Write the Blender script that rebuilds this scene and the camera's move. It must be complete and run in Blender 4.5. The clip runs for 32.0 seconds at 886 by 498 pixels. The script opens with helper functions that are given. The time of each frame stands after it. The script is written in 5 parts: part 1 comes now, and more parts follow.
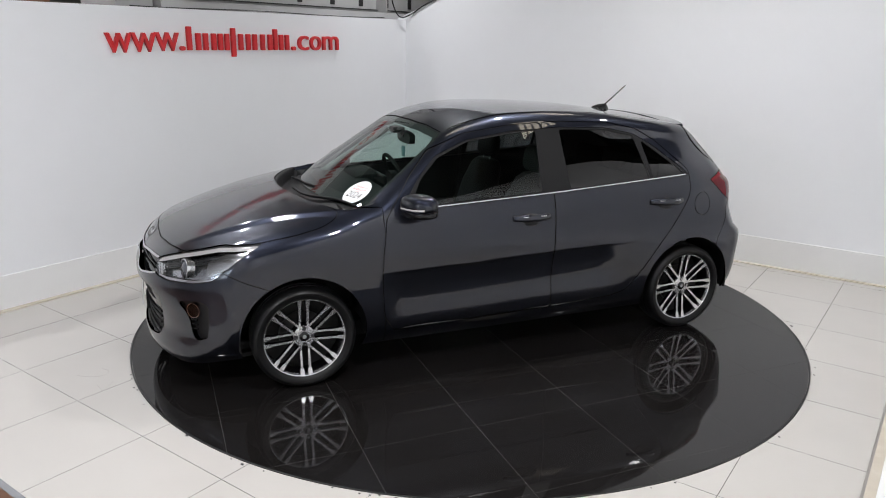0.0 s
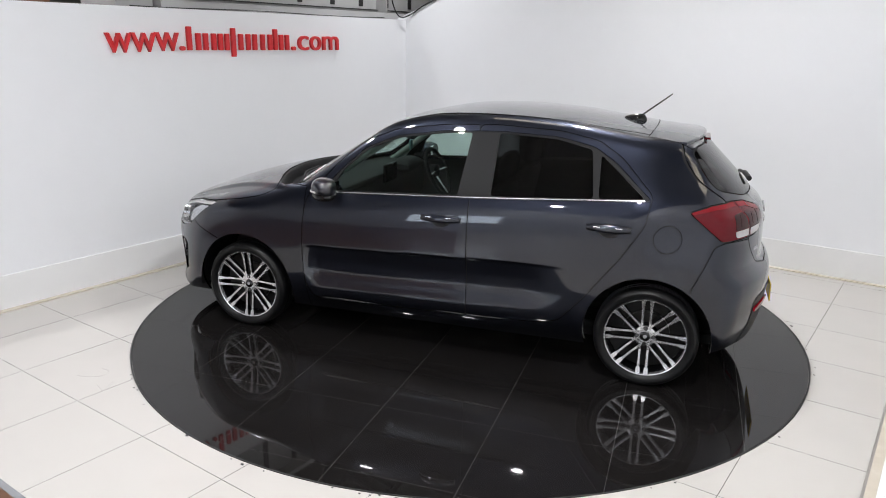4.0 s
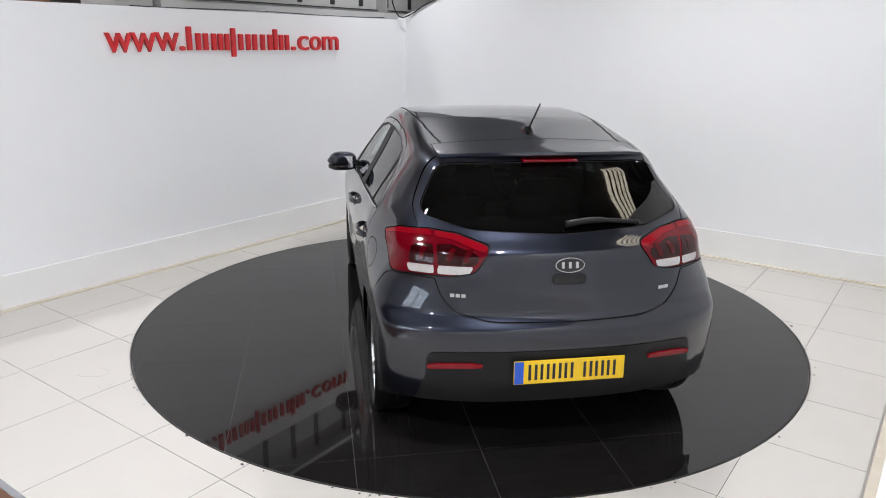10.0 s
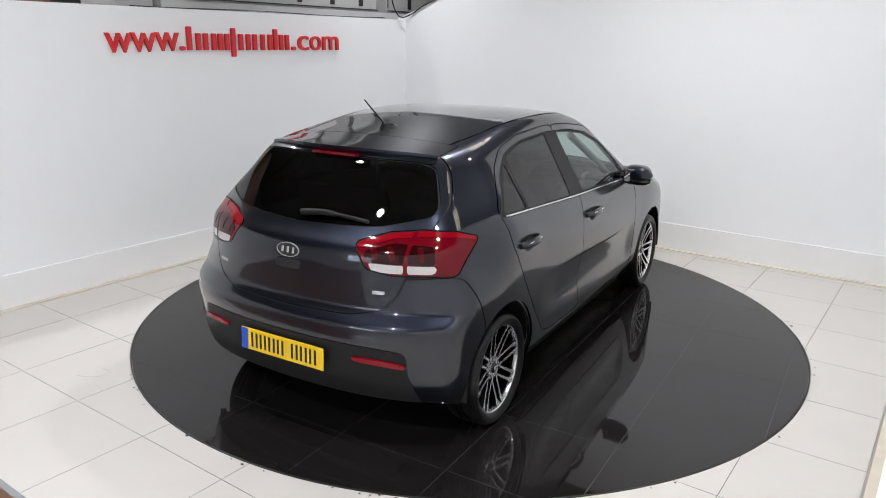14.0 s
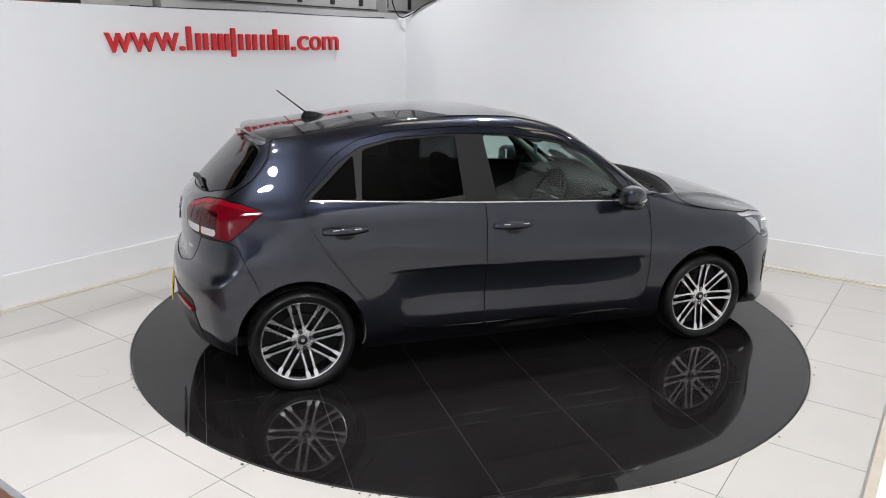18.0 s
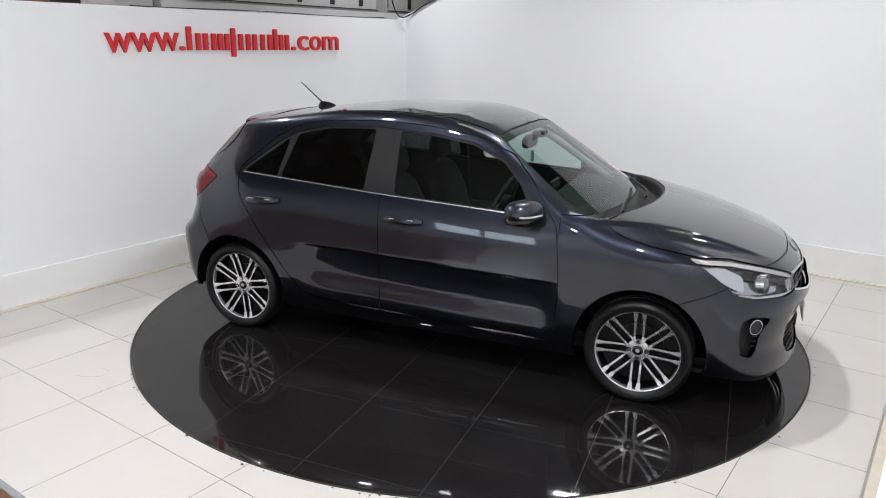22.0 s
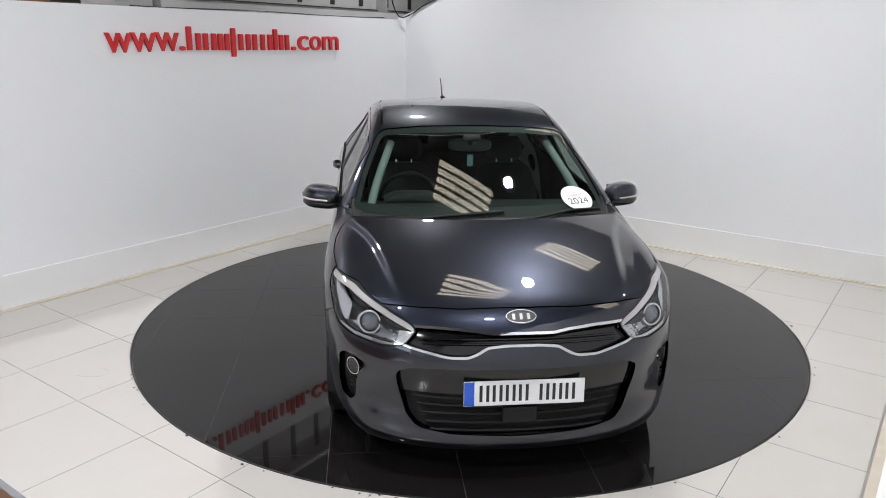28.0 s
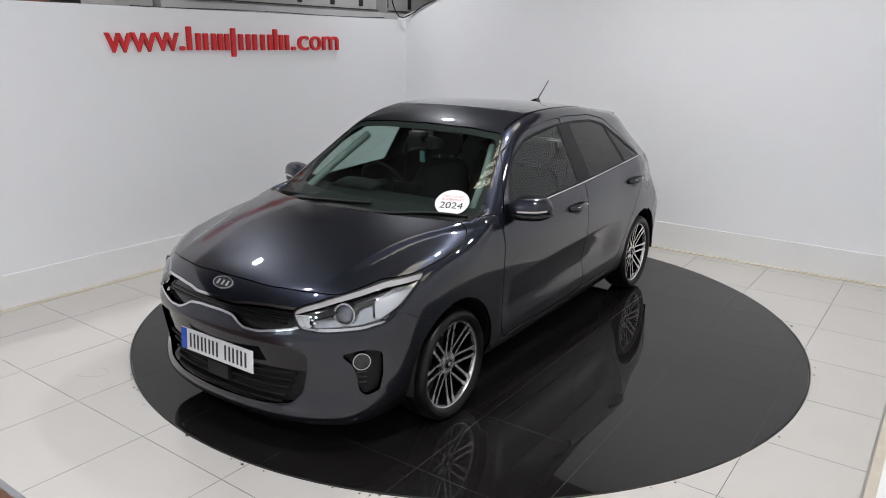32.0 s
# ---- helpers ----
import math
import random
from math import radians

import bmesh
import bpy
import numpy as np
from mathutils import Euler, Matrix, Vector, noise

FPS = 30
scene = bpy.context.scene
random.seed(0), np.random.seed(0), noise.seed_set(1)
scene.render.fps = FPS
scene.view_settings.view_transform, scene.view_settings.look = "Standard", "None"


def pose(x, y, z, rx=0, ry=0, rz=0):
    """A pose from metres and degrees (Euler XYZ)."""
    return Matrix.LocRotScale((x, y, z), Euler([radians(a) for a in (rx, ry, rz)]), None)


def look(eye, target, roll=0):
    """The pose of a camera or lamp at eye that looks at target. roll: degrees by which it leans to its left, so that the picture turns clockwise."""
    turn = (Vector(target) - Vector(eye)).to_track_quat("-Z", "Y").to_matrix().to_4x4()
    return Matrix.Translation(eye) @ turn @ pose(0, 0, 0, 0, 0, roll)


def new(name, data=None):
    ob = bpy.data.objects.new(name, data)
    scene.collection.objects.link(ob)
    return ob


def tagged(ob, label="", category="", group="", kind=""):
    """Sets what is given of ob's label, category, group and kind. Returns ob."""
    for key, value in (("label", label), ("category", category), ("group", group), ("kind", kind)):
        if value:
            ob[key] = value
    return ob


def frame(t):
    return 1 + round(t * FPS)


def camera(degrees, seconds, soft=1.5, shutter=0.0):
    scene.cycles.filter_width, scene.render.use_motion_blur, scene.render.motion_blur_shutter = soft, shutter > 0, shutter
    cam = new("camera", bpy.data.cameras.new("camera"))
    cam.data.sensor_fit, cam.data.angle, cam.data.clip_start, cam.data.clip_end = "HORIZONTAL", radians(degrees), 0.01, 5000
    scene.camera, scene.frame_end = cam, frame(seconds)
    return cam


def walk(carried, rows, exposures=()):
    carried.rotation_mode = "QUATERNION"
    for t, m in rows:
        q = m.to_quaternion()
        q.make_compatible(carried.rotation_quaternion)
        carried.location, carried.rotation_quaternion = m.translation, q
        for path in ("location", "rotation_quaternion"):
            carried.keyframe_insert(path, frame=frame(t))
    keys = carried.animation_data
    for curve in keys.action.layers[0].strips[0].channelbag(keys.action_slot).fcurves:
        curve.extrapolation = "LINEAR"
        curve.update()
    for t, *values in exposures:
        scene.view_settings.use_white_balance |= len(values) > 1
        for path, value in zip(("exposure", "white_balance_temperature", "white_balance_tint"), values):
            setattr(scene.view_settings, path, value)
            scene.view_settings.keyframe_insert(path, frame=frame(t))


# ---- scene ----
# ---------------------------------------------------------------- camera
cam = camera(63.0, 32.0, soft=1.0)
EYE = Vector((2.697, -4.075, 1.870))
EYE_AIM = EYE + Vector((-0.5586, 0.7822, -0.2760))
VIEW = look(EYE, EYE_AIM, 0.80)
walk(cam, [(0.0, VIEW), (32.0, VIEW)], [(0.0, -0.14), (1.1, -0.14), (1.8, 0.05), (25.5, 0.05), (27.5, -0.05), (28.2, -0.12), (29.0, -0.22), (32.0, -0.26)])

# ---------------------------------------------------------------- world, light
world = bpy.data.worlds.new("world")
scene.world = world
world.use_nodes = True
world.node_tree.nodes["Background"].inputs["Color"].default_value = (0.80, 0.86, 1.0, 1)
world.node_tree.nodes["Background"].inputs["Strength"].default_value = 0.25


CEIL = 3.75
# round hall lamps: some set from reflections, others added to even or lift light
LAMPS = ((0.66, 0.48, CEIL, 64), (-1.1, -1.9, CEIL, 22), (-2.1, 2.0, CEIL, 26), (2.0, -2.2, CEIL, 43), (2.25, 1.6, CEIL, 13), (-0.14, -2.75, CEIL, 25), (1.2, -5.1, CEIL, 80), (-3.1, -0.67, CEIL, 45))
for lx, ly, lz, w in LAMPS:
    d = bpy.data.lights.new("round_lamp", "AREA")
    d.shape, d.size, d.energy, d.color = "DISK", 0.15, w * 0.95, (0.985, 0.985, 1.0)
    d.spread = radians(156)
    ob = new("round_lamp", d)
    ob.matrix_world = look((lx, ly, lz - 0.135), (lx, ly + 0.001, 0))

# ---------------------------------------------------------------- materials


def mat(name, colour, rough=0.5, metal=0.0, coat=0.0, spec=0.5, grain=0.0, grain_scale=40.0, stain=0.0, stain_scale=2.0,
        bump=0.0, bump_scale=80.0, random_tone=0.0, stain_colour=None, rough_var=0.0):
    """Principled surface with a fine grain, broad stains, relief and a tone that varies from piece to piece."""
    m = bpy.data.materials.new(name)
    m.use_nodes = True
    nt = m.node_tree
    p = nt.nodes["Principled BSDF"]
    p.inputs["Base Color"].default_value = (*colour, 1)
    p.inputs["Roughness"].default_value = rough
    p.inputs["Metallic"].default_value = metal
    p.inputs["Coat Weight"].default_value = coat
    p.inputs["Coat Roughness"].default_value = 0.045
    p.inputs["Specular IOR Level"].default_value = spec
    tc = nt.nodes.new("ShaderNodeTexCoord")
    out = None

    def noise_node(scale, detail):
        n = nt.nodes.new("ShaderNodeTexNoise")
        n.inputs["Scale"].default_value = scale
        n.inputs["Detail"].default_value = detail
        nt.links.new(tc.outputs["Object"], n.inputs["Vector"])
        return n

    def mixed(prev, fac_socket, amount, other):
        mx = nt.nodes.new("ShaderNodeMix")
        mx.data_type = "RGBA"
        ml = nt.nodes.new("ShaderNodeMath")
        ml.operation = "MULTIPLY"
        ml.inputs[1].default_value = amount
        nt.links.new(fac_socket, ml.inputs[0])
        nt.links.new(ml.outputs[0], mx.inputs["Factor"])
        if prev is None:
            mx.inputs["A"].default_value = (*colour, 1)
        else:
            nt.links.new(prev, mx.inputs["A"])
        mx.inputs["B"].default_value = (*other, 1)
        return mx.outputs["Result"]

    if grain:
        n = noise_node(grain_scale, 6)
        out = mixed(out, n.outputs["Fac"], grain, tuple(c * 0.45 for c in colour))
    if stain:
        n = noise_node(stain_scale, 5)
        ramp = nt.nodes.new("ShaderNodeMapRange")
        ramp.inputs["From Min"].default_value, ramp.inputs["From Max"].default_value = 0.48, 0.75
        nt.links.new(n.outputs["Fac"], ramp.inputs["Value"])
        out = mixed(out, ramp.outputs["Result"], stain, stain_colour or tuple(c * 0.7 for c in colour))
    if random_tone:
        info = nt.nodes.new("ShaderNodeObjectInfo")
        out = mixed(out, info.outputs["Random"], random_tone, tuple(c * 0.6 for c in colour))
    if out is not None:
        nt.links.new(out, p.inputs["Base Color"])
    if rough_var:
        n = noise_node(stain_scale * 3 + 1, 6)
        mr = nt.nodes.new("ShaderNodeMapRange")
        mr.inputs["From Min"].default_value, mr.inputs["From Max"].default_value = 0.3, 0.75
        mr.inputs["To Min"].default_value, mr.inputs["To Max"].default_value = max(0.0, rough - rough_var), rough + rough_var
        nt.links.new(n.outputs["Fac"], mr.inputs["Value"])
        nt.links.new(mr.outputs["Result"], p.inputs["Roughness"])
    if bump:
        n = noise_node(bump_scale, 4)
        b = nt.nodes.new("ShaderNodeBump")
        b.inputs["Strength"].default_value = bump
        b.inputs["Distance"].default_value = 0.002
        nt.links.new(n.outputs["Fac"], b.inputs["Height"])
        nt.links.new(b.outputs["Normal"], p.inputs["Normal"])
    return m


def glass(name, tint, rough=0.0, mixing=0.92):
    """Thin pane: lets tinted light straight through and mirrors by its angle."""
    m = bpy.data.materials.new(name)
    m.use_nodes = True
    nt = m.node_tree
    nt.nodes.clear()
    o = nt.nodes.new("ShaderNodeOutputMaterial")
    mix = nt.nodes.new("ShaderNodeMixShader")
    tr = nt.nodes.new("ShaderNodeBsdfTransparent")
    gl = nt.nodes.new("ShaderNodeBsdfGlossy")
    lw = nt.nodes.new("ShaderNodeLayerWeight")
    lw.inputs["Blend"].default_value = 0.5
    pw = nt.nodes.new("ShaderNodeMath")
    pw.operation = "POWER"
    pw.inputs[1].default_value = 5.0
    fr = nt.nodes.new("ShaderNodeMath")
    fr.operation = "MULTIPLY_ADD"
    fr.inputs[1].default_value, fr.inputs[2].default_value = 0.92, 0.075
    nt.links.new(lw.outputs["Facing"], pw.inputs[0])
    nt.links.new(pw.outputs[0], fr.inputs[0])
    gl.inputs["Roughness"].default_value = rough
    tr.inputs["Color"].default_value = (*tint, 1)
    nt.links.new(fr.outputs[0], mix.inputs[0])
    nt.links.new(tr.outputs[0], mix.inputs[1])
    nt.links.new(gl.outputs[0], mix.inputs[2])
    nt.links.new(mix.outputs[0], o.inputs["Surface"])
    return m


def glow(name, colour, strength):
    m = bpy.data.materials.new(name)
    m.use_nodes = True
    p = m.node_tree.nodes["Principled BSDF"]
    p.inputs["Base Color"].default_value = (*colour, 1)
    p.inputs["Emission Color"].default_value = (*colour, 1)
    p.inputs["Emission Strength"].default_value = strength
    return m


def paint_metallic(name, colour):
    """Metallic car paint: flakes under a clear coat."""
    m = mat(name, colour, rough=0.36, metal=0.95, coat=1.0, spec=0.5)
    nt = m.node_tree
    p = nt.nodes["Principled BSDF"]
    p.inputs["Coat Roughness"].default_value = 0.02
    p.inputs["Coat IOR"].default_value = 1.60
    tc = nt.nodes.new("ShaderNodeTexCoord")
    v = nt.nodes.new("ShaderNodeTexVoronoi")
    v.inputs["Scale"].default_value = 900
    nt.links.new(tc.outputs["Object"], v.inputs["Vector"])
    mx = nt.nodes.new("ShaderNodeMix")
    mx.data_type = "RGBA"
    mx.inputs["A"].default_value = (*[c * 0.8 for c in colour], 1)
    mx.inputs["B"].default_value = (*[c * 1.35 for c in colour], 1)
    nt.links.new(v.outputs["Color"], mx.inputs["Factor"])
    nt.links.new(mx.outputs["Result"], p.inputs["Base Color"])
    return m


M = {}
M["wall"] = mat("white_wall_paint", (0.83, 0.84, 0.865), 0.55, grain=0.05, grain_scale=6, stain=0.05, stain_scale=0.8, bump=0.12, bump_scale=60)
M["skirt"] = mat("white_gloss_paint", (0.82, 0.82, 0.82), 0.35, grain=0.05, grain_scale=9, stain=0.10, stain_scale=3)
M["beige"] = mat("beige_sealant", (0.64, 0.58, 0.49), 0.6, grain=0.3, grain_scale=14, stain=0.7, stain_scale=5, stain_colour=(0.75, 0.72, 0.66))
M["tile"] = mat("cream_floor_tile", (0.578, 0.554, 0.524), 0.16, grain=0.08, grain_scale=5, stain=0.10, stain_scale=1.7, random_tone=0.05, rough_var=0.07)
M["joint"] = mat("grey_tile_joint", (0.42, 0.40, 0.375), 0.8, grain=0.4, grain_scale=30)
M["black_tile"] = mat("black_polished_tile", (0.0105, 0.0094, 0.0092), 0.035, spec=0.36, stain=0.35, stain_scale=2.5, stain_colour=(0.02, 0.02, 0.022), rough_var=0.02)
M["black_joint"] = mat("dark_grey_joint", (0.10, 0.098, 0.095), 0.5, grain=0.5, grain_scale=9)
M["rubber_edge"] = mat("black_edge", (0.012, 0.012, 0.012), 0.5)
M["wood"] = mat("orange_brown_timber", (0.16, 0.065, 0.028), 0.35, grain=0.7, grain_scale=12, stain=0.5, stain_scale=4)
M["ceiling"] = mat("grey_roof_sheet", (0.16, 0.155, 0.15), 0.7, grain=0.05, grain_scale=8)
M["red"] = mat("red_acrylic", (0.62, 0.018, 0.024), 0.4, grain=0.05, grain_scale=20)
M["grey_steel"] = mat("grey_painted_steel", (0.42, 0.42, 0.42), 0.5, grain=0.15, grain_scale=10, stain=0.2, stain_scale=3)
# near-black standing in for shade in recesses, also the girder's slots and seam
M["dark"] = mat("shade_black", (0.012, 0.012, 0.012), 0.7)
M["paint"] = paint_metallic("graphite_metallic_paint", (0.0150, 0.0178, 0.0285))
M["seam"] = mat("black_shut_line", (0.006, 0.006, 0.007), 0.7)
M["gloss_black"] = mat("gloss_black_plastic", (0.008, 0.008, 0.009), 0.08, spec=0.5)
M["satin_black"] = mat("satin_black_trim", (0.009, 0.009, 0.010), 0.45, spec=0.22)
M["plastic"] = mat("textured_black_plastic", (0.010, 0.010, 0.0108), 0.48, spec=0.25, bump=0.3, bump_scale=350)
M["rubber"] = mat("tyre_rubber", (0.0065, 0.0065, 0.007), 0.36, spec=0.3, grain=0.3, grain_scale=60, bump=0.15, bump_scale=200)
M["chrome"] = mat("chrome", (0.66, 0.66, 0.68), 0.06, metal=1.0)
M["alloy"] = mat("machined_alloy", (0.82, 0.82, 0.84), 0.24, metal=0.85, grain=0.1, grain_scale=60)
M["alloy_dark"] = mat("dark_grey_alloy", (0.014, 0.014, 0.016), 0.25, metal=0.6)
M["brake"] = mat("brake_steel", (0.05, 0.05, 0.05), 0.35, metal=1.0, grain=0.3, grain_scale=30)
M["glass_clear"] = glass("clear_car_glass", (0.68, 0.80, 0.76))
M["glass_privacy"] = glass("privacy_car_glass", (0.055, 0.055, 0.06))
M["glass_lamp"] = glass("clear_lamp_cover", (0.93, 0.94, 0.95))
M["lamp_silver"] = mat("lamp_reflector", (0.72, 0.73, 0.75), 0.18, metal=1.0)
M["pillar_cloth"] = mat("pale_grey_green_trim", (0.24, 0.27, 0.255), 0.8, grain=0.2, grain_scale=90)
M["lamp_grey"] = mat("lamp_bezel", (0.42, 0.43, 0.45), 0.22, metal=0.7)
M["lamp_bowl"] = mat("bright_lamp_bowl", (0.56, 0.58, 0.62), 0.10, metal=0.9, bump=1.0, bump_scale=26)
M["lamp_clear"] = mat("pale_ribbed_plastic", (0.74, 0.74, 0.75), 0.16, metal=0.3, bump=1.0, bump_scale=40)
M["lamp_red"] = mat("red_lamp_plastic", (0.115, 0.001, 0.006), 0.06, spec=0.35)
# no emission: the guides' glow is put into a lighter red
M["lamp_red_mid"] = mat("guide_glow_red", (0.062, 0.001, 0.003), 0.08, spec=0.35)
M["lamp_red_dark"] = mat("dark_red_lamp_plastic", (0.022, 0.0008, 0.0015), 0.06, spec=0.35)
M["lamp_white"] = mat("clear_lamp_ribs", (0.56, 0.53, 0.53), 0.15, coat=1.0, grain=0.5, grain_scale=90)
M["cloth"] = mat("black_seat_cloth", (0.010, 0.010, 0.011), 0.85, grain=0.4, grain_scale=120, bump=0.4, bump_scale=300)
M["dash"] = mat("soft_dark_dashboard", (0.010, 0.0112, 0.0114), 0.75, spec=0.25, bump=0.04, bump_scale=160)
M["headlining"] = mat("grey_headlining", (0.40, 0.42, 0.41), 0.9)
M["plate_yellow"] = mat("yellow_plate", (0.80, 0.52, 0.01), 0.25, coat=0.4)
M["plate_white"] = mat("white_plate", (0.74, 0.75, 0.76), 0.25, coat=0.4)
M["plate_blue"] = mat("blue_plate_band", (0.02, 0.09, 0.50), 0.25)
M["ink"] = mat("black_ink", (0.010, 0.010, 0.010), 0.4)
M["sticker"] = mat("white_sticker", (0.82, 0.82, 0.83), 0.4)
M["pink_ink"] = mat("pale_red_ink", (0.62, 0.22, 0.22), 0.4)
M["silver_ink"] = mat("silver_badge", (0.55, 0.55, 0.57), 0.25, metal=0.6)
M["lens"] = glass("dark_lens", (0.35, 0.37, 0.42))
M["lens_solid"] = mat("projector_glass", (0.10, 0.11, 0.13), 0.03, coat=1.0, spec=0.9)
M["cyan"] = mat("pale_blue_plastic", (0.14, 0.27, 0.28), 0.4)
M["rooflight"] = glow("daylit_dirty_sheet", (1.0, 0.91, 0.76), 7.0)
rl_nt = M["rooflight"].node_tree
rl_noise = rl_nt.nodes.new("ShaderNodeTexNoise")
rl_noise.inputs["Scale"].default_value, rl_noise.inputs["Detail"].default_value = 38.0, 8.0
rl_ramp = rl_nt.nodes.new("ShaderNodeValToRGB")
rl_ramp.color_ramp.elements[0].position, rl_ramp.color_ramp.elements[1].position = 0.36, 0.62
rl_ramp.color_ramp.elements[0].color, rl_ramp.color_ramp.elements[1].color = (0.30, 0.25, 0.17, 1), (1.0, 0.93, 0.79, 1)
rl_tc = rl_nt.nodes.new("ShaderNodeTexCoord")
rl_nt.links.new(rl_tc.outputs["Object"], rl_noise.inputs["Vector"])
rl_nt.links.new(rl_noise.outputs["Fac"], rl_ramp.inputs["Fac"])
rl_nt.links.new(rl_ramp.outputs["Color"], rl_nt.nodes["Principled BSDF"].inputs["Emission Color"])
M["bulb"] = glow("lamp_bulb", (0.93, 0.97, 1.0), 30.0)
# unseen wall's grey is lightened so the car's side reflects more light
M["hall_pale"] = mat("lightened_hall_wall", (0.66, 0.67, 0.69), 0.7, grain=0.2, grain_scale=2, stain=0.35, stain_scale=0.6)
# the hall's dimness is put into this dark grey, which also cuts bounce
M["hall_dark"] = mat("darkened_hall_wall", (0.20, 0.195, 0.19), 0.8, grain=0.2, grain_scale=3, stain=0.3, stain_scale=0.7)
M["daylight"] = glow("overcast_daylight", (0.84, 0.92, 1.0), 4.5)
M["lamp_red_bright"] = mat("bright_red_lamp_plastic", (0.21, 0.002, 0.008), 0.06, spec=0.35)

# ---------------------------------------------------------------- mesh tools


def part(name, bm, material, parent, label=""):
    """Links a bmesh (or a mesh) as one object, under a thing or a part where one is given."""
    if isinstance(bm, bmesh.types.BMesh):
        me = bpy.data.meshes.new(name)
        bm.to_mesh(me)
        bm.free()
    else:
        me = bm
    if material is not None and not me.materials:
        me.materials.append(material)
    ob = new(name, me)
    if parent is not None:
        ob.parent = parent
    if label:
        ob["label"] = label
    return ob


def smooth(me):
    me.polygons.foreach_set("use_smooth", [True] * len(me.polygons))
    return me


def box_bm(x0, x1, y0, y1, z0, z1, bevel=0.0, seg=2):
    bm = bmesh.new()
    bmesh.ops.create_cube(bm, size=1.0, matrix=Matrix.LocRotScale(((x0 + x1) / 2, (y0 + y1) / 2, (z0 + z1) / 2), None, (x1 - x0, y1 - y0, z1 - z0)))
    if bevel:
        bmesh.ops.bevel(bm, geom=list(bm.edges), offset=bevel, segments=seg, affect="EDGES", profile=0.6)
    return bm


def mesh_of(name, verts, faces, normals=None):
    me = bpy.data.meshes.new(name)
    me.from_pydata([tuple(v) for v in verts], [], [tuple(int(i) for i in f) for f in faces])
    me.update()
    if normals is not None:
        smooth(me)
        me.normals_split_custom_set_from_vertices([tuple(n) for n in normals])
    return me


def lathe(name, profile, n=64, axis="y", flat=False):
    """A closed or open profile of (radius, along) spun round an axis."""
    k = len(profile)
    verts, faces = [], []
    for i in range(n):
        a = 2 * math.pi * i / n
        for r, h in profile:
            p = (r * math.cos(a), h, r * math.sin(a)) if axis == "y" else ((h, r * math.cos(a), r * math.sin(a)) if axis == "x" else (r * math.cos(a), r * math.sin(a), h))
            verts.append(p)
    for i in range(n):
        j = (i + 1) % n
        for q in range(k - 1):
            faces.append((i * k + q, i * k + q + 1, j * k + q + 1, j * k + q))
    me = mesh_of(name, verts, faces)
    bm = bmesh.new()
    bm.from_mesh(me)
    bmesh.ops.remove_doubles(bm, verts=bm.verts, dist=1e-5)
    bmesh.ops.recalc_face_normals(bm, faces=bm.faces)
    bm.to_mesh(me)
    bm.free()
    if not flat:
        smooth(me)
        me.set_sharp_from_angle(angle=radians(35))
    return me


def tube(name, pts, r, n=10, closed=False):
    """A round bar along points; r may be one radius or one per point."""
    pts = [Vector(p) for p in pts]
    rs = r if isinstance(r, (list, tuple)) else [r] * len(pts)
    verts, faces = [], []
    for i, p in enumerate(pts):
        a = pts[max(i - 1, 0)] if not closed else pts[i - 1]
        b = pts[min(i + 1, len(pts) - 1)] if not closed else pts[(i + 1) % len(pts)]
        t = (b - a).normalized()
        u = t.cross(Vector((0, 0, 1)))
        if u.length < 0.1:
            u = t.cross(Vector((1, 0, 0)))
        u.normalize()
        w = t.cross(u)
        for k in range(n):
            g = 2 * math.pi * k / n
            verts.append(p + (u * math.cos(g) + w * math.sin(g)) * rs[i])
    m = len(pts)
    for i in range(m if closed else m - 1):
        j = (i + 1) % m
        for k in range(n):
            faces.append((i * n + k, i * n + (k + 1) % n, j * n + (k + 1) % n, j * n + k))
    if not closed:
        faces.append(tuple(range(n))[::-1])
        faces.append(tuple((m - 1) * n + k for k in range(n)))
    me = smooth(mesh_of(name, verts, faces))
    me.set_sharp_from_angle(angle=radians(50))
    return me


def bridge(name, rings, cap=True):
    """Skin over rings of equal length, closed round, capped at both ends."""
    n = len(rings[0])
    verts = [p for r in rings for p in r]
    faces = []
    for i in range(len(rings) - 1):
        for k in range(n):
            faces.append((i * n + k, i * n + (k + 1) % n, (i + 1) * n + (k + 1) % n, (i + 1) * n + k))
    if cap:
        faces.append(tuple(range(n))[::-1])
        faces.append(tuple((len(rings) - 1) * n + k for k in range(n)))
    me = mesh_of(name, verts, faces)
    bm = bmesh.new()
    bm.from_mesh(me)
    bmesh.ops.recalc_face_normals(bm, faces=bm.faces)
    bm.to_mesh(me)
    bm.free()
    smooth(me)
    me.set_sharp_from_angle(angle=radians(40))
    return me


def super_ring(cx, cy, cz, rx, ry, n=20, p=2.6, plane="xy"):
    """A rounded-box outline in a plane."""
    out = []
    for i in range(n):
        a = 2 * math.pi * i / n
        c, s = math.cos(a), math.sin(a)
        u, v = math.copysign(abs(c) ** (2 / p), c) * rx, math.copysign(abs(s) ** (2 / p), s) * ry
        out.append({"xy": (cx + u, cy + v, cz), "yz": (cx, cy + u, cz + v), "xz": (cx + u, cy, cz + v)}[plane])
    return out


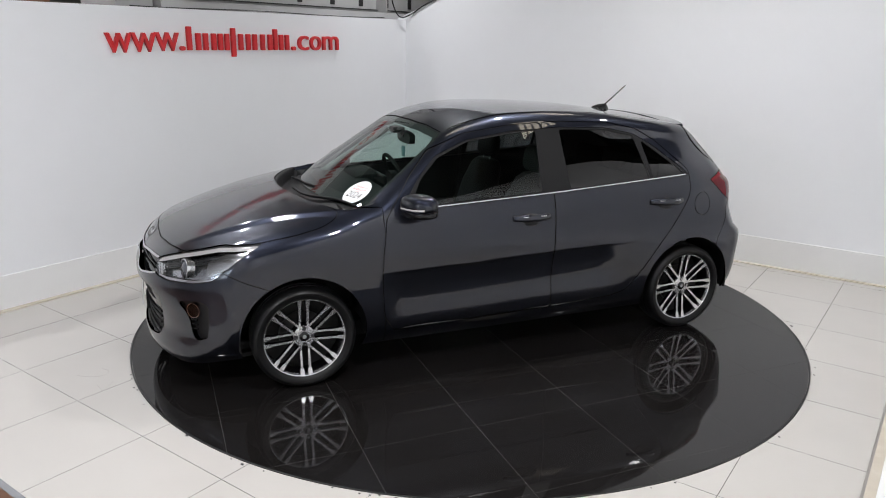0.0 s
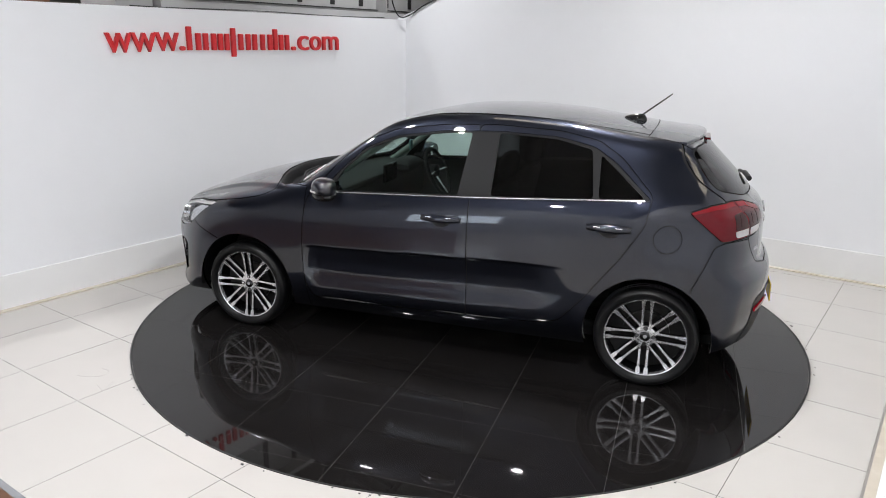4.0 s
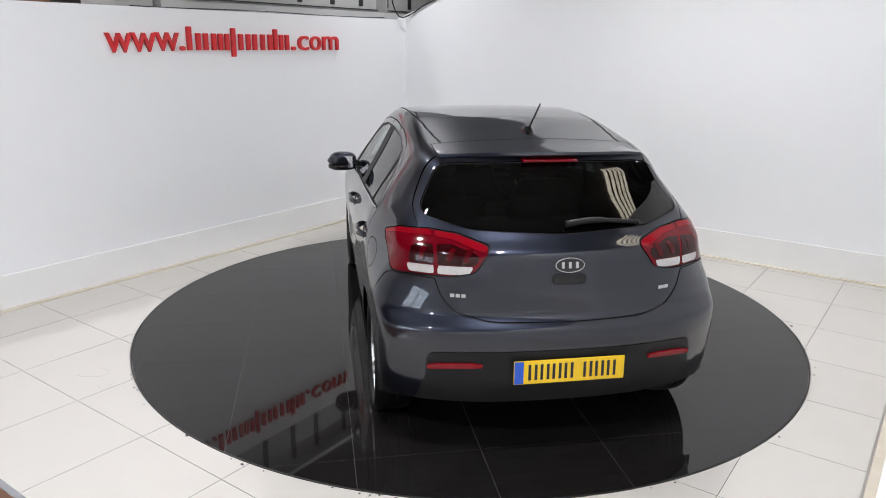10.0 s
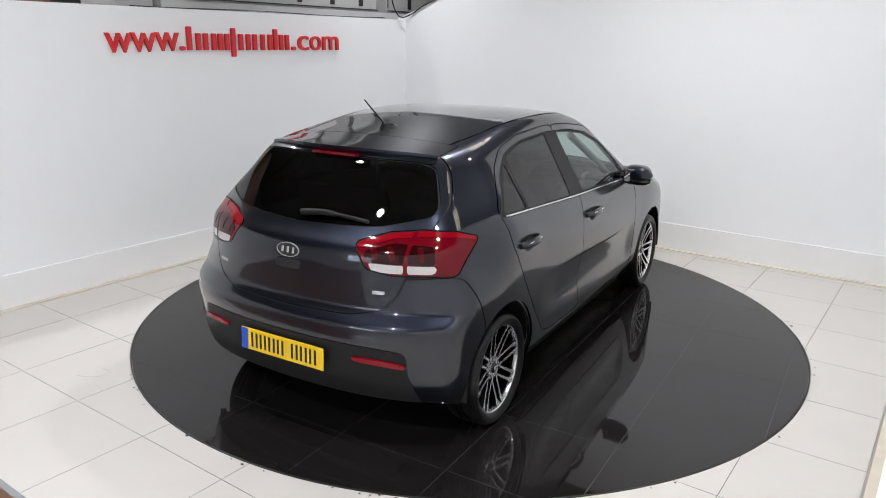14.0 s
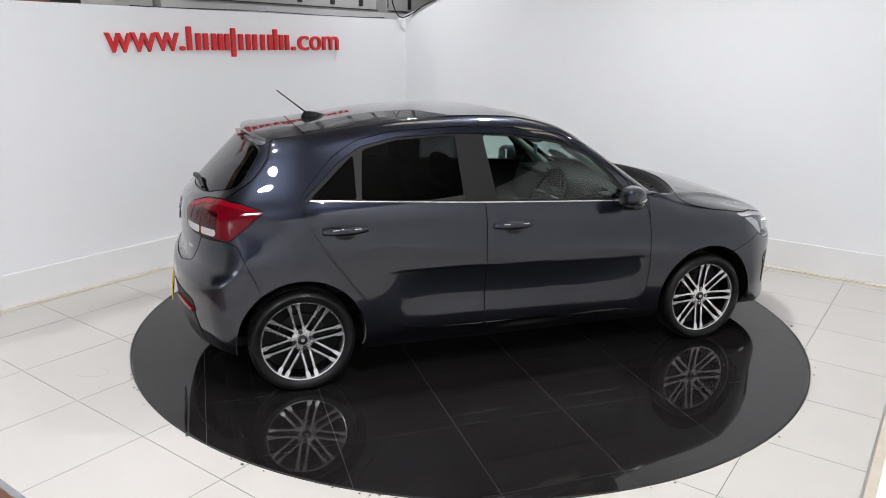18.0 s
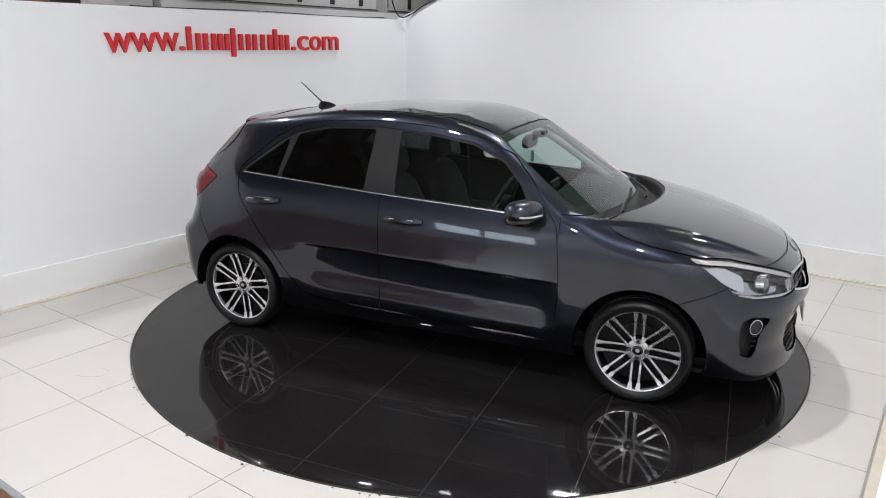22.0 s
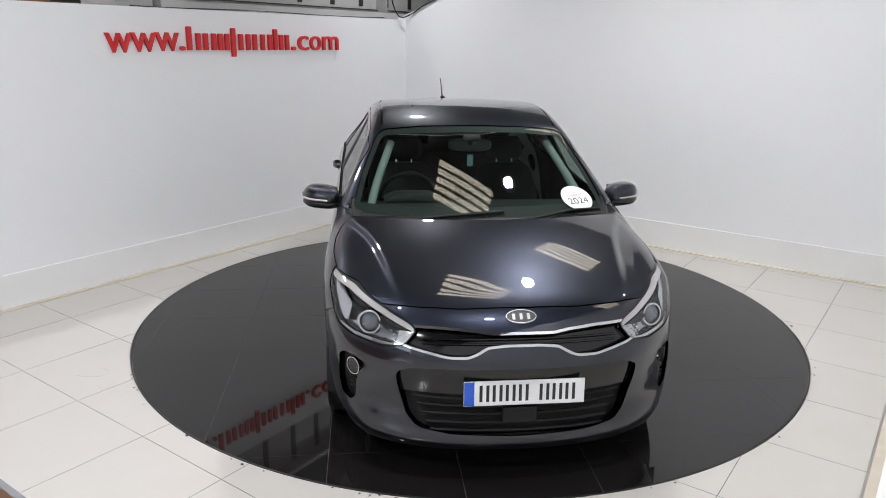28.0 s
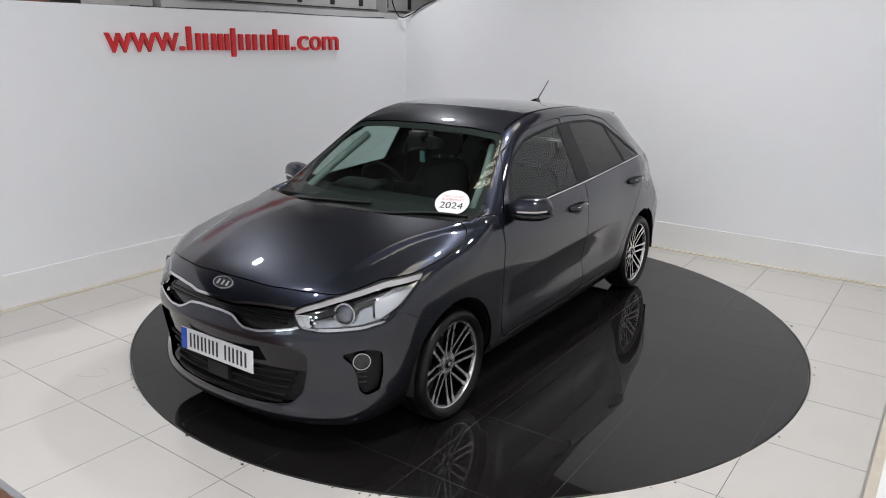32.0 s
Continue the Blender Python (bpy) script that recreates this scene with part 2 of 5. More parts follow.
def split(V, F, d):
    """Cuts triangles along d = 0. Returns the vertices and the triangles below and above it."""
    s = d > 0
    c = s[F].sum(1)
    low, high = [F[c == 0]], [F[c == 3]]
    n = len(V)
    news, index = [], {}

    def turned(fs, lone):
        k = np.argmax(s[fs] if lone else ~s[fs], 1)
        i = np.arange(len(fs))
        return fs[i, k], fs[i, (k + 1) % 3], fs[i, (k + 2) % 3]

    pos1, pos2 = turned(F[c == 1], True), turned(F[c == 2], False)
    a = np.concatenate([pos1[0], pos1[0], pos2[0], pos2[0]])
    b = np.concatenate([pos1[1], pos1[2], pos2[1], pos2[2]])
    if len(a) == 0:
        return V, low[0], high[0]
    lo, hi = np.minimum(a, b), np.maximum(a, b)
    keys, inv = np.unique(lo.astype(np.int64) * n + hi, return_inverse=True)
    i, j = keys // n, keys % n
    t = d[i] / (d[i] - d[j])
    t = np.clip(t, 0.02, 0.98)
    W = np.concatenate([V, V[i] + (V[j] - V[i]) * t[:, None]])
    inv = inv.ravel() + n
    m1, m2 = len(pos1[0]), len(pos2[0])
    p, q = inv[:m1], inv[m1:2 * m1]
    high.append(np.stack([pos1[0], p, q], 1))
    low.append(np.stack([p, pos1[1], pos1[2]], 1))
    low.append(np.stack([p, pos1[2], q], 1))
    p, q = inv[2 * m1:2 * m1 + m2], inv[2 * m1 + m2:]
    low.append(np.stack([pos2[0], p, q], 1))
    high.append(np.stack([p, pos2[1], pos2[2]], 1))
    high.append(np.stack([p, pos2[2], q], 1))
    return W, np.concatenate(low), np.concatenate(high)


def compact(V, F):
    used, inv = np.unique(F, return_inverse=True)
    return V[used], inv.reshape(F.shape)


def corners(points, r=0.02, n=5):
    """A closed outline whose corners are rounded by r."""
    out = []
    m = len(points)
    P = [np.array(p, float) for p in points]
    for i in range(m):
        a, b, c = P[i - 1], P[i], P[(i + 1) % m]
        la, lc = np.linalg.norm(a - b), np.linalg.norm(c - b)
        p0, p2 = b + (a - b) * min(r, la * 0.45) / la, b + (c - b) * min(r, lc * 0.45) / lc
        for k in range(n + 1):
            t = k / n
            out.append((1 - t) ** 2 * p0 + 2 * t * (1 - t) * b + t * t * p2)
    return np.array(out)


def outline(loop, u, v):
    """Signed distance to a closed outline: below zero inside."""
    d = np.full(len(u), 1.0)
    lo, hi = loop.min(0) - 0.06, loop.max(0) + 0.06
    near = (u > lo[0]) & (u < hi[0]) & (v > lo[1]) & (v < hi[1])
    x, y = u[near], v[near]
    best = np.full(len(x), 9.0)
    inside = np.zeros(len(x), bool)
    for (ax, ay), (bx, by) in zip(loop, np.roll(loop, -1, 0)):
        ex, ey = bx - ax, by - ay
        L = ex * ex + ey * ey
        if L < 1e-12:
            continue
        t = np.clip(((x - ax) * ex + (y - ay) * ey) / L, 0, 1)
        best = np.minimum(best, np.hypot(x - ax - t * ex, y - ay - t * ey))
        if ay != by:
            cross = ((ay > y) != (by > y)) & (x < ex * (y - ay) / ey + ax)
            inside ^= cross
    d[near] = np.where(inside, -best, best)
    return d


def line_band(pts, u, v):
    """Distance to an open line."""
    best = np.full(len(u), 9.0)
    P = np.array(pts, float)
    for (ax, ay), (bx, by) in zip(P[:-1], P[1:]):
        ex, ey = bx - ax, by - ay
        t = np.clip(((u - ax) * ex + (v - ay) * ey) / (ex * ex + ey * ey), 0, 1)
        best = np.minimum(best, np.hypot(u - ax - t * ex, v - ay - t * ey))
    return best


def curve_pts(points, n=8):
    """A smooth open curve through a few points."""
    P = [np.array(p, float) for p in points]
    P = [2 * P[0] - P[1]] + P + [2 * P[-1] - P[-2]]
    out = []
    for i in range(1, len(P) - 2):
        for k in range(n):
            t = k / n
            a, b, c, d = P[i - 1:i + 3]
            out.append(0.5 * (2 * b + (c - a) * t + (2 * a - 5 * b + 4 * c - d) * t * t + (3 * b - a - 3 * c + d) * t ** 3))
    out.append(P[-2])
    return np.array(out)


def rimmed(name, V, F, N, depth):
    """A skin of triangles with a turned-in edge, which gives the piece its thickness."""
    e = np.concatenate([F[:, [0, 1]], F[:, [1, 2]], F[:, [2, 0]]])
    key = np.sort(e, 1)
    _, inv, cnt = np.unique(key[:, 0].astype(np.int64) * (len(V) + 1) + key[:, 1], return_inverse=True, return_counts=True)
    edge = e[cnt[inv.ravel()] == 1]
    a, b = edge[:, 0], edge[:, 1]
    A, B = V[a], V[b]
    A2, B2 = A - N[a] * depth, B - N[b] * depth
    n = np.cross(B - A, -N[a])
    n = -n / (np.linalg.norm(n, axis=1)[:, None] + 1e-9)
    k = len(V)
    m = len(edge)
    W = np.concatenate([V, A, B, B2, A2])
    NN = np.concatenate([N, -n, -n, -n, -n])
    i = np.arange(m)
    quads = np.stack([k + m + i, k + i, k + 3 * m + i, k + 2 * m + i], 1)
    faces = [tuple(f) for f in F.tolist()] + [tuple(f) for f in quads.tolist()]
    return mesh_of(name, W, faces, NN)


def clipped_tile(name, x0, x1, y0, y1, radius, keep_inside, thick=0.008, gap=0.0011):
    """A floor tile, cut by a round edge."""
    n = 14
    gx, gy = np.meshgrid(np.linspace(x0 + gap, x1 - gap, n), np.linspace(y0 + gap, y1 - gap, n), indexing="ij")
    V = np.stack([gx.ravel(), gy.ravel(), np.zeros(n * n)], 1)
    i = np.arange(n * n).reshape(n, n)
    a, b, c, d = i[:-1, :-1].ravel(), i[1:, :-1].ravel(), i[1:, 1:].ravel(), i[:-1, 1:].ravel()
    r = np.hypot(V[:, 0], V[:, 1])
    if radius is not None and (r.min() < radius < r.max() or (r.max() < radius) != keep_inside):
        F = np.concatenate([np.stack([a, b, c], 1), np.stack([a, c, d], 1)])
        V, low, high = split(V, F, r - radius)
        F = low if keep_inside else high
        if len(F) < 2:
            return None
        V, F = compact(V, F)
    else:
        V = np.array([(x0 + gap, y0 + gap, 0), (x1 - gap, y0 + gap, 0), (x1 - gap, y1 - gap, 0), (x0 + gap, y1 - gap, 0)], float)
        F = np.array([(0, 1, 2), (0, 2, 3)])
    N = np.tile(np.array([0.0, 0.0, 1.0]), (len(V), 1))
    return rimmed(name, V, F, N, thick)

# ---------------------------------------------------------------- the room
LX, BY, RX, FY = -2.60, 2.565, 2.78, -2.95
LEFT_TOP = 2.095
DISC = 2.235


def slab(name, x0, x1, y0, y1, z0, z1, material, label="", kind="structure", category="", bevel=0.0, parent=None):
    ob = part(name, box_bm(x0, x1, y0, y1, z0, z1, bevel), material, parent)
    if parent is None:
        tagged(ob, label, category or name.split("_")[0], kind=kind)
    return ob


floor = slab("floor", -6.5, 4.2, -6.5, 4.5, -0.25, -0.006, M["joint"], "cream polished tiles with thin grey joints", category="floor")
slab("wall_left", LX - 0.12, LX, -6.5, BY, -0.006, LEFT_TOP, M["wall"], "white painted partition, open above", category="wall")
HX0, HX1, HY1, WALL_TOP = LX - 3.9, 4.1, 4.4, 2.90
prof = [(LX - 0.12, -0.006), (RX + 0.12, -0.006), (RX + 0.12, WALL_TOP), (-0.37, WALL_TOP), (LX - 0.12, 2.112)]
bm = bmesh.new()
bm.faces.new([bm.verts.new((x, BY, z)) for x, z in prof])
ext = bmesh.ops.extrude_face_region(bm, geom=list(bm.faces))["geom"]
bmesh.ops.translate(bm, vec=(0, 0.12, 0), verts=[g for g in ext if isinstance(g, bmesh.types.BMVert)])
bmesh.ops.recalc_face_normals(bm, faces=bm.faces)
tagged(part("wall_back", bm, M["wall"], None), "white painted plaster wall with a raking top at the corner", "wall", kind="structure")
slab("wall_right", RX, RX + 0.12, -6.5, BY, -0.006, WALL_TOP, M["wall"], "white painted plaster wall", category="wall")
slab("wall_hall_back", HX0, HX1 + 0.12, HY1, HY1 + 0.12, -0.006, CEIL, M["hall_dark"], "hall wall behind the partition, coloured dark for its dimness", category="wall")
slab("wall_hall_right", HX1, HX1 + 0.12, -6.5, HY1, -0.006, CEIL, M["hall_dark"], "hall wall behind the partition, coloured dark for its dimness", category="wall")
WX0, WX1, WZ0, WZ1 = -0.50, 0.90, 0.85, 1.85
bm = bmesh.new()
for b in ((HX0, WX0, -0.006, CEIL), (WX1, HX1 + 0.12, -0.006, CEIL), (WX0, WX1, -0.006, WZ0), (WX0, WX1, WZ1, CEIL)):
    bmesh.ops.create_cube(bm, size=1.0, matrix=Matrix.LocRotScale(((b[0] + b[1]) / 2, -6.56, (b[2] + b[3]) / 2), None, (b[1] - b[0], 0.12, b[3] - b[2])))
tagged(part("wall_front", bm, M["hall_pale"], None), "unseen hall wall with a window, lightened to brighten reflections", "wall", kind="structure")
win = tagged(part("window_1", box_bm(WX0, WX1, -6.56, -6.48, WZ0 - 0.04, WZ0, 0.004), M["skirt"], None), "white framed two-pane window to the daylight", "window", kind="structure")
for x0, x1 in ((WX0, WX0 + 0.05), (WX1 - 0.05, WX1), (0.17, 0.23)):
    part("window_frame", box_bm(x0, x1, -6.56, -6.50, WZ0, WZ1, 0.004), M["skirt"], win)
for z0, z1 in ((WZ0, WZ0 + 0.05), (WZ1 - 0.05, WZ1)):
    part("window_frame", box_bm(WX0 + 0.05, WX1 - 0.05, -6.555, -6.505, z0, z1, 0.004), M["skirt"], win)
for x0, x1 in ((WX0 + 0.05, 0.17), (0.23, WX1 - 0.05)):
    o = part("pane", box_bm(x0, x1, -6.534, -6.528, WZ0 + 0.05, WZ1 - 0.05), M["glass_lamp"], win)
    o.visible_shadow = False
tagged(part("backdrop", box_bm(-4.0, 4.5, -8.2, -8.15, -1.0, 4.0), M["daylight"], None), "bright overcast daylight outside the window", "backdrop", kind="structure")
slab("wall_far", HX0, HX0 + 0.12, -6.5, HY1, -0.006, CEIL, M["hall_dark"], "far hall wall, coloured dark for its dimness", category="wall")
slab("ceiling", HX0, HX1 + 0.12, -6.62, HY1 + 0.12, CEIL, CEIL + 0.15, M["ceiling"], "dim grey roof sheeting", category="ceiling")


def skirting(name, x0, x1, y0, y1, h):
    ob = part(name, box_bm(x0, x1, y0, y1, -0.004, h, 0.003), M["skirt"], None)
    return tagged(ob, "tall white painted skirting board", "skirting", kind="structure")


skirting("baseboard_left", LX, LX + 0.012, FY, BY, 0.252)
skirting("baseboard_back", LX + 0.012, RX - 0.12, BY - 0.012, BY, 0.252)
skirting("baseboard_right", RX - 0.12, RX, -3.2, BY, 0.26)
for nm, b in (("trim_left", (LX + 0.012, LX + 0.05, FY, BY - 0.012)), ("trim_back", (LX + 0.05, RX - 0.16, BY - 0.05, BY - 0.012)), ("trim_right", (RX - 0.17, RX - 0.12, FY, BY - 0.012))):
    tagged(part(nm, box_bm(*b, -0.004, 0.012, 0.004), M["beige"], None), "beige worn sealing strip at the foot of the wall", "trim", kind="structure")
# out of view: pale floor added here to brighten what the car reflects
slab("floor_front", 0.35, RX - 0.17, -6.5, FY - 0.03, -0.006, 0.004, M["tile"], "unseen cream floor added before the turntable for brighter reflections", category="floor")
slab("floor_timber", -6.5, 0.35, -6.5, FY - 0.03, -0.006, 0.004, M["wood"], "orange-brown timber floor boards", category="floor")
slab("trim_threshold", -6.5, RX - 0.17, FY - 0.03, FY, -0.006, 0.006, M["lamp_grey"], "thin grey metal threshold strip", category="trim")


# ---- the floor's tiles
PITCH = 0.6
for i in range(-5, 6):
    for j in range(-1, 10):
        x0, y0 = -0.303 + PITCH * i, -2.372 + PITCH * j
        x1, y1 = min(x0 + PITCH, RX - 0.181), min(y0 + PITCH, BY - 0.05)
        x0, y0 = max(x0, LX + 0.05), max(y0, FY)
        if x1 - x0 < 0.02 or y1 - y0 < 0.02:
            continue
        near = math.hypot(max(x0, min(0, x1), -9) if x0 > 0 else (x1 if x1 < 0 else 0), y0 if y0 > 0 else (y1 if y1 < 0 else 0))
        far = math.hypot(max(abs(x0), abs(x1)), max(abs(y0), abs(y1)))
        if far < DISC:
            continue
        me = clipped_tile("tile", x0, x1, y0, y1, DISC + 0.002 if near < DISC + 0.002 else None, False)
        if me:
            part("tile", me, M["tile"], floor)

# ---- hairline cracks in the tiles and crumbs along the platform's edge
for loop in (((-1.204, -2.214), (-1.154, -2.196), (-1.109, -2.167), (-1.082, -2.127), (-1.089, -2.092), (-1.115, -2.071), (-1.17, -2.078)), ((-0.993, -2.214), (-0.945, -2.220), (-0.901, -2.232), (-0.93, -2.18), (-0.965, -2.131))):
    part("crack", tube("crack", curve_pts([(x, y, -0.0006) for x, y in loop], 4), 0.0015, 5), M["joint"], floor, "hairline crack")
rnd_bits = random.Random(4)
bits = bmesh.new()
for k in range(26):
    a = rnd_bits.uniform(-2.2, -1.0) if k < 16 else rnd_bits.uniform(-1.0, 1.2)
    r = DISC + rnd_bits.uniform(0.006, 0.03)
    sz = rnd_bits.uniform(0.003, 0.008)
    g = bmesh.ops.create_icosphere(bits, subdivisions=1, radius=sz, matrix=Matrix.Translation((r * math.cos(a), r * math.sin(a), sz * 0.3)) @ Matrix.Diagonal((1.5, 1.0, 0.5, 1)))
tagged(part("floor_debris", bits, M["rubber_edge"], None), "small dark crumbs scattered along the edge of the turntable", "debris", kind="stuff")

# ---- raised red lettering on the left wall
sign = tagged(new("wall_sign"), "raised red acrylic sign letters fixed to the white wall", "sign")


def letter(text, y, z, size, width, name="letter"):
    c = bpy.data.curves.new(name, "FONT")
    c.body, c.size, c.extrude, c.resolution_u = text, 1.0, 0.014 / size, 4
    ob = bpy.data.objects.new(name, c)
    scene.collection.objects.link(ob)
    bpy.context.view_layer.update()
    me = bpy.data.meshes.new_from_object(ob.evaluated_get(bpy.context.evaluated_depsgraph_get()))
    bpy.data.objects.remove(ob)
    xs = [v.co.x for v in me.vertices]
    x0, w = min(xs), max(xs) - min(xs)
    for v in me.vertices:
        # fattened strokes and fitted width
        v.co = Vector((LX + 0.016 + v.co.z * size, y + (v.co.x - x0) / w * width, z + v.co.y * size))
    bm = bmesh.new()
    bm.from_mesh(me)
    bmesh.ops.recalc_face_normals(bm, faces=bm.faces)
    bm.to_mesh(me)
    bm.free()
    part(name, me, M["red"], sign)


BASE = 1.772
for k in range(3):
    letter("w", -1.018 + 0.207 * k, BASE - 0.014 + 0.005 * k, 0.315, 0.212)
letter(".", -0.385, BASE, 0.30, 0.045)
# the name between stands as plain upright bars of its letters' heights
STROKE = 0.043
for y0, y1, z0, heights in ((-0.315, -0.185, 0.0, (0.188, 0.137)), (-0.155, -0.03, 0.0, (0.137, 0.137)), (-0.005, 0.105, 0.0, (0.137, 0.137)), (0.130, 0.173, -0.055, (0.240,)), (0.21, 0.335, 0.0, (0.137, 0.137)),
                            (0.365, 0.408, 0.0, (0.137,)), (0.455, 0.585, 0.0, (0.137, 0.137)), (0.605, 0.648, 0.0, (0.185,)), (0.675, 0.79, 0.0, (0.137, 0.137))):
    for k, h in enumerate(heights):
        ya = y0 if k == 0 else y1 - STROKE
        part("letter_bar", box_bm(LX + 0.002, LX + 0.030, ya, ya + STROKE, BASE + z0, BASE + z0 + h, 0.006, 2), M["red"], sign)
letter(".", 0.825, BASE, 0.30, 0.045)
letter("c", 0.905, BASE, 0.285, 0.135)
letter("o", 1.065, BASE, 0.285, 0.140)
letter("m", 1.235, BASE, 0.285, 0.215)

# ---- steelwork seen over the partition
girder = tagged(new("steel_girder"), "pale grey steel girder with slotted panels above the partition", "girder")
gx = LX - 0.30
part("lower_flange", box_bm(gx - 0.10, gx + 0.16, -0.42, 3.95, 2.10, 2.165, 0.004), M["grey_steel"], girder)
part("web", box_bm(gx - 0.02, gx + 0.02, -0.42, 3.95, 2.165, 2.75, 0.003), M["grey_steel"], girder)
part("rail", box_bm(gx + 0.02, gx + 0.05, -0.42, 3.95, 2.192, 2.200, 0.002), M["dark"], girder, "dark seam along the panels")
part("upper_flange", box_bm(gx - 0.10, gx + 0.16, -0.42, 3.95, 2.75, 2.80, 0.004), M["grey_steel"], girder)
for y in (0.47, 0.87, 1.23, 1.69, 2.13, 2.56, 2.98):
    part("slot", box_bm(gx + 0.018, gx + 0.026, y - 0.032, y + 0.032, 2.226, 2.72), M["dark"], girder, "dark slot in the web")
part("end_post", box_bm(gx - 0.06, gx + 0.17, 2.385, 2.405, 2.165, 2.75, 0.004), M["grey_steel"], girder)
tagged(part("storage_box", box_bm(gx - 0.4, gx + 0.1, -0.78, -0.45, 2.095, 2.60, 0.01), M["grey_steel"], None), "grey steel cabinet standing behind the partition", "cabinet")
tagged(part("timber_panel", box_bm(gx - 0.5, gx + 0.05, -2.6, -1.25, 2.095, 2.70, 0.01), M["wood"], None), "brown timber panel behind the partition", "panel")
slab("ledge", LX - 0.9, LX - 0.12, -6.5, BY, 1.95, 2.092, M["wall"], "white ledge behind the partition", category="ledge")
cable = [(LX - 0.05, 2.30, 2.75), (LX - 0.02, 2.32, 2.40), (LX + 0.01, 2.36, 2.20), (LX + 0.03, 2.44, 2.12), (LX + 0.08, 2.545, 2.15), (LX + 0.25, 2.555, 2.24), (LX + 0.5, 2.556, 2.34), (LX + 1.2, 2.556, 2.60)]
tagged(part("cable", tube("cable", curve_pts(cable, 6), 0.007, 8), M["ink"], None), "thin black cable looped across the wall's top corner", "cable")

thin = [(LX - 0.05, y, LEFT_TOP + 0.010 + 0.006 * math.sin(3.1 * y)) for y in np.linspace(-0.75, 2.25, 21)]
tagged(part("thin_cable", tube("thin_cable", thin, 0.006, 6), M["ink"], None), "thin black cable lying along the partition's top", "cable")

# ---- roof: daylit sheets and a round lamp
for rx, ry, rz, strips in ((0.21, -0.14, 106, 5), (0.60, 1.80, 95, 5), (2.95, 0.22, 90, 5)):
    rl = tagged(new("rooflight"), "daylit translucent corrugated roof sheet in a dark frame", "rooflight", group="roof sheets")
    for q in range(strips):
        part("rooflight_strip", box_bm(-0.275 + 0.112 * q, -0.199 + 0.112 * q, -0.44, 0.44, -0.02, 0.0), M["rooflight"], rl, "glowing beige strip")
        part("glazing_bar", box_bm(-0.198 + 0.112 * q, -0.164 + 0.112 * q, -0.46, 0.46, -0.030, 0.005), M["wood"], rl, "brown glazing bar")
    rl.matrix_basis = pose(rx, ry, CEIL - 0.03, 0, 0, rz)
for lx, ly, lz, w in LAMPS:
    lamp = tagged(part("ceiling_lamp", lathe("ceiling_lamp", [(0.0, 0.10), (0.05, 0.10), (0.11, 0.03), (0.135, -0.03), (0.128, -0.03), (0.105, 0.02), (0.0, 0.025)], 32, "z"), M["grey_steel"], None), "round metal lamp out of view under the roof, some added for even light", "lamp", group="ceiling lamps")
    lamp.matrix_basis = pose(lx, ly, lz - 0.10)

# ---------------------------------------------------------------- the turntable
turntable = tagged(part("turntable", lathe("turntable", [(0.0, -0.0007), (DISC - 0.012, -0.0007), (DISC - 0.012, -0.05), (0.0, -0.05)], 128, "z"), M["black_joint"], None),
                   "round turntable of polished black tiles set flush into the floor", "turntable")
part("edge_ring", lathe("edge_ring", [(DISC - 0.010, -0.03), (DISC - 0.010, 0.001), (DISC - 0.002, 0.001), (DISC - 0.002, -0.03)], 160, "z"), M["rubber_edge"], turntable, "thin black rim")

# ---------------------------------------------------------------- the car's body, as a smooth closed form


def table(points, s=0.015):
    """A smooth curve through (at, value) points."""
    p = sorted(points)
    x, y = np.array([q[0] for q in p], float), np.array([q[1] for q in p], float)
    h, dl = np.diff(x), np.diff(y) / np.diff(x)
    m = np.concatenate([[dl[0]], np.zeros(len(x) - 2), [dl[-1]]])
    for i in range(1, len(x) - 1):
        if dl[i - 1] * dl[i] > 0:
            w1, w2 = 2 * h[i] + h[i - 1], h[i] + 2 * h[i - 1]
            m[i] = (w1 + w2) / (w1 / dl[i - 1] + w2 / dl[i])
    step = 0.002
    g = np.arange(x[0] - 0.3, x[-1] + 0.3, step)
    k = np.clip(np.searchsorted(x, g) - 1, 0, len(h) - 1)
    t = (g - x[k]) / h[k]
    tc = np.clip(t, 0, 1)
    v = y[k] * (2 * tc ** 3 - 3 * tc ** 2 + 1) + h[k] * m[k] * (tc ** 3 - 2 * tc ** 2 + tc) + y[k + 1] * (3 * tc ** 2 - 2 * tc ** 3) + h[k] * m[k + 1] * (tc ** 3 - tc ** 2)
    v = v + np.where(t < 0, m[0] * (g - x[0]), 0) + np.where(t > 1, m[-1] * (g - x[-1]), 0)
    if s:
        r = int(3 * s / step)
        ker = np.exp(-0.5 * (np.arange(-r, r + 1) * step / s) ** 2)
        ker /= ker.sum()
        pad = np.concatenate([v[0] + (v[0] - v[1]) * np.arange(r, 0, -1), v, v[-1] + (v[-1] - v[-2]) * np.arange(1, r + 1)])
        v = np.convolve(pad, ker, "valid")
    return lambda q: np.interp(q, g, v)


def step01(a, b, x):
    t = np.clip((x - a) / (b - a), 0, 1)
    return t * t * (3 - 2 * t)


def smax(a, b, k):
    h = np.maximum(k - np.abs(a - b), 0)
    return np.maximum(a, b) + h * h / (4 * k)


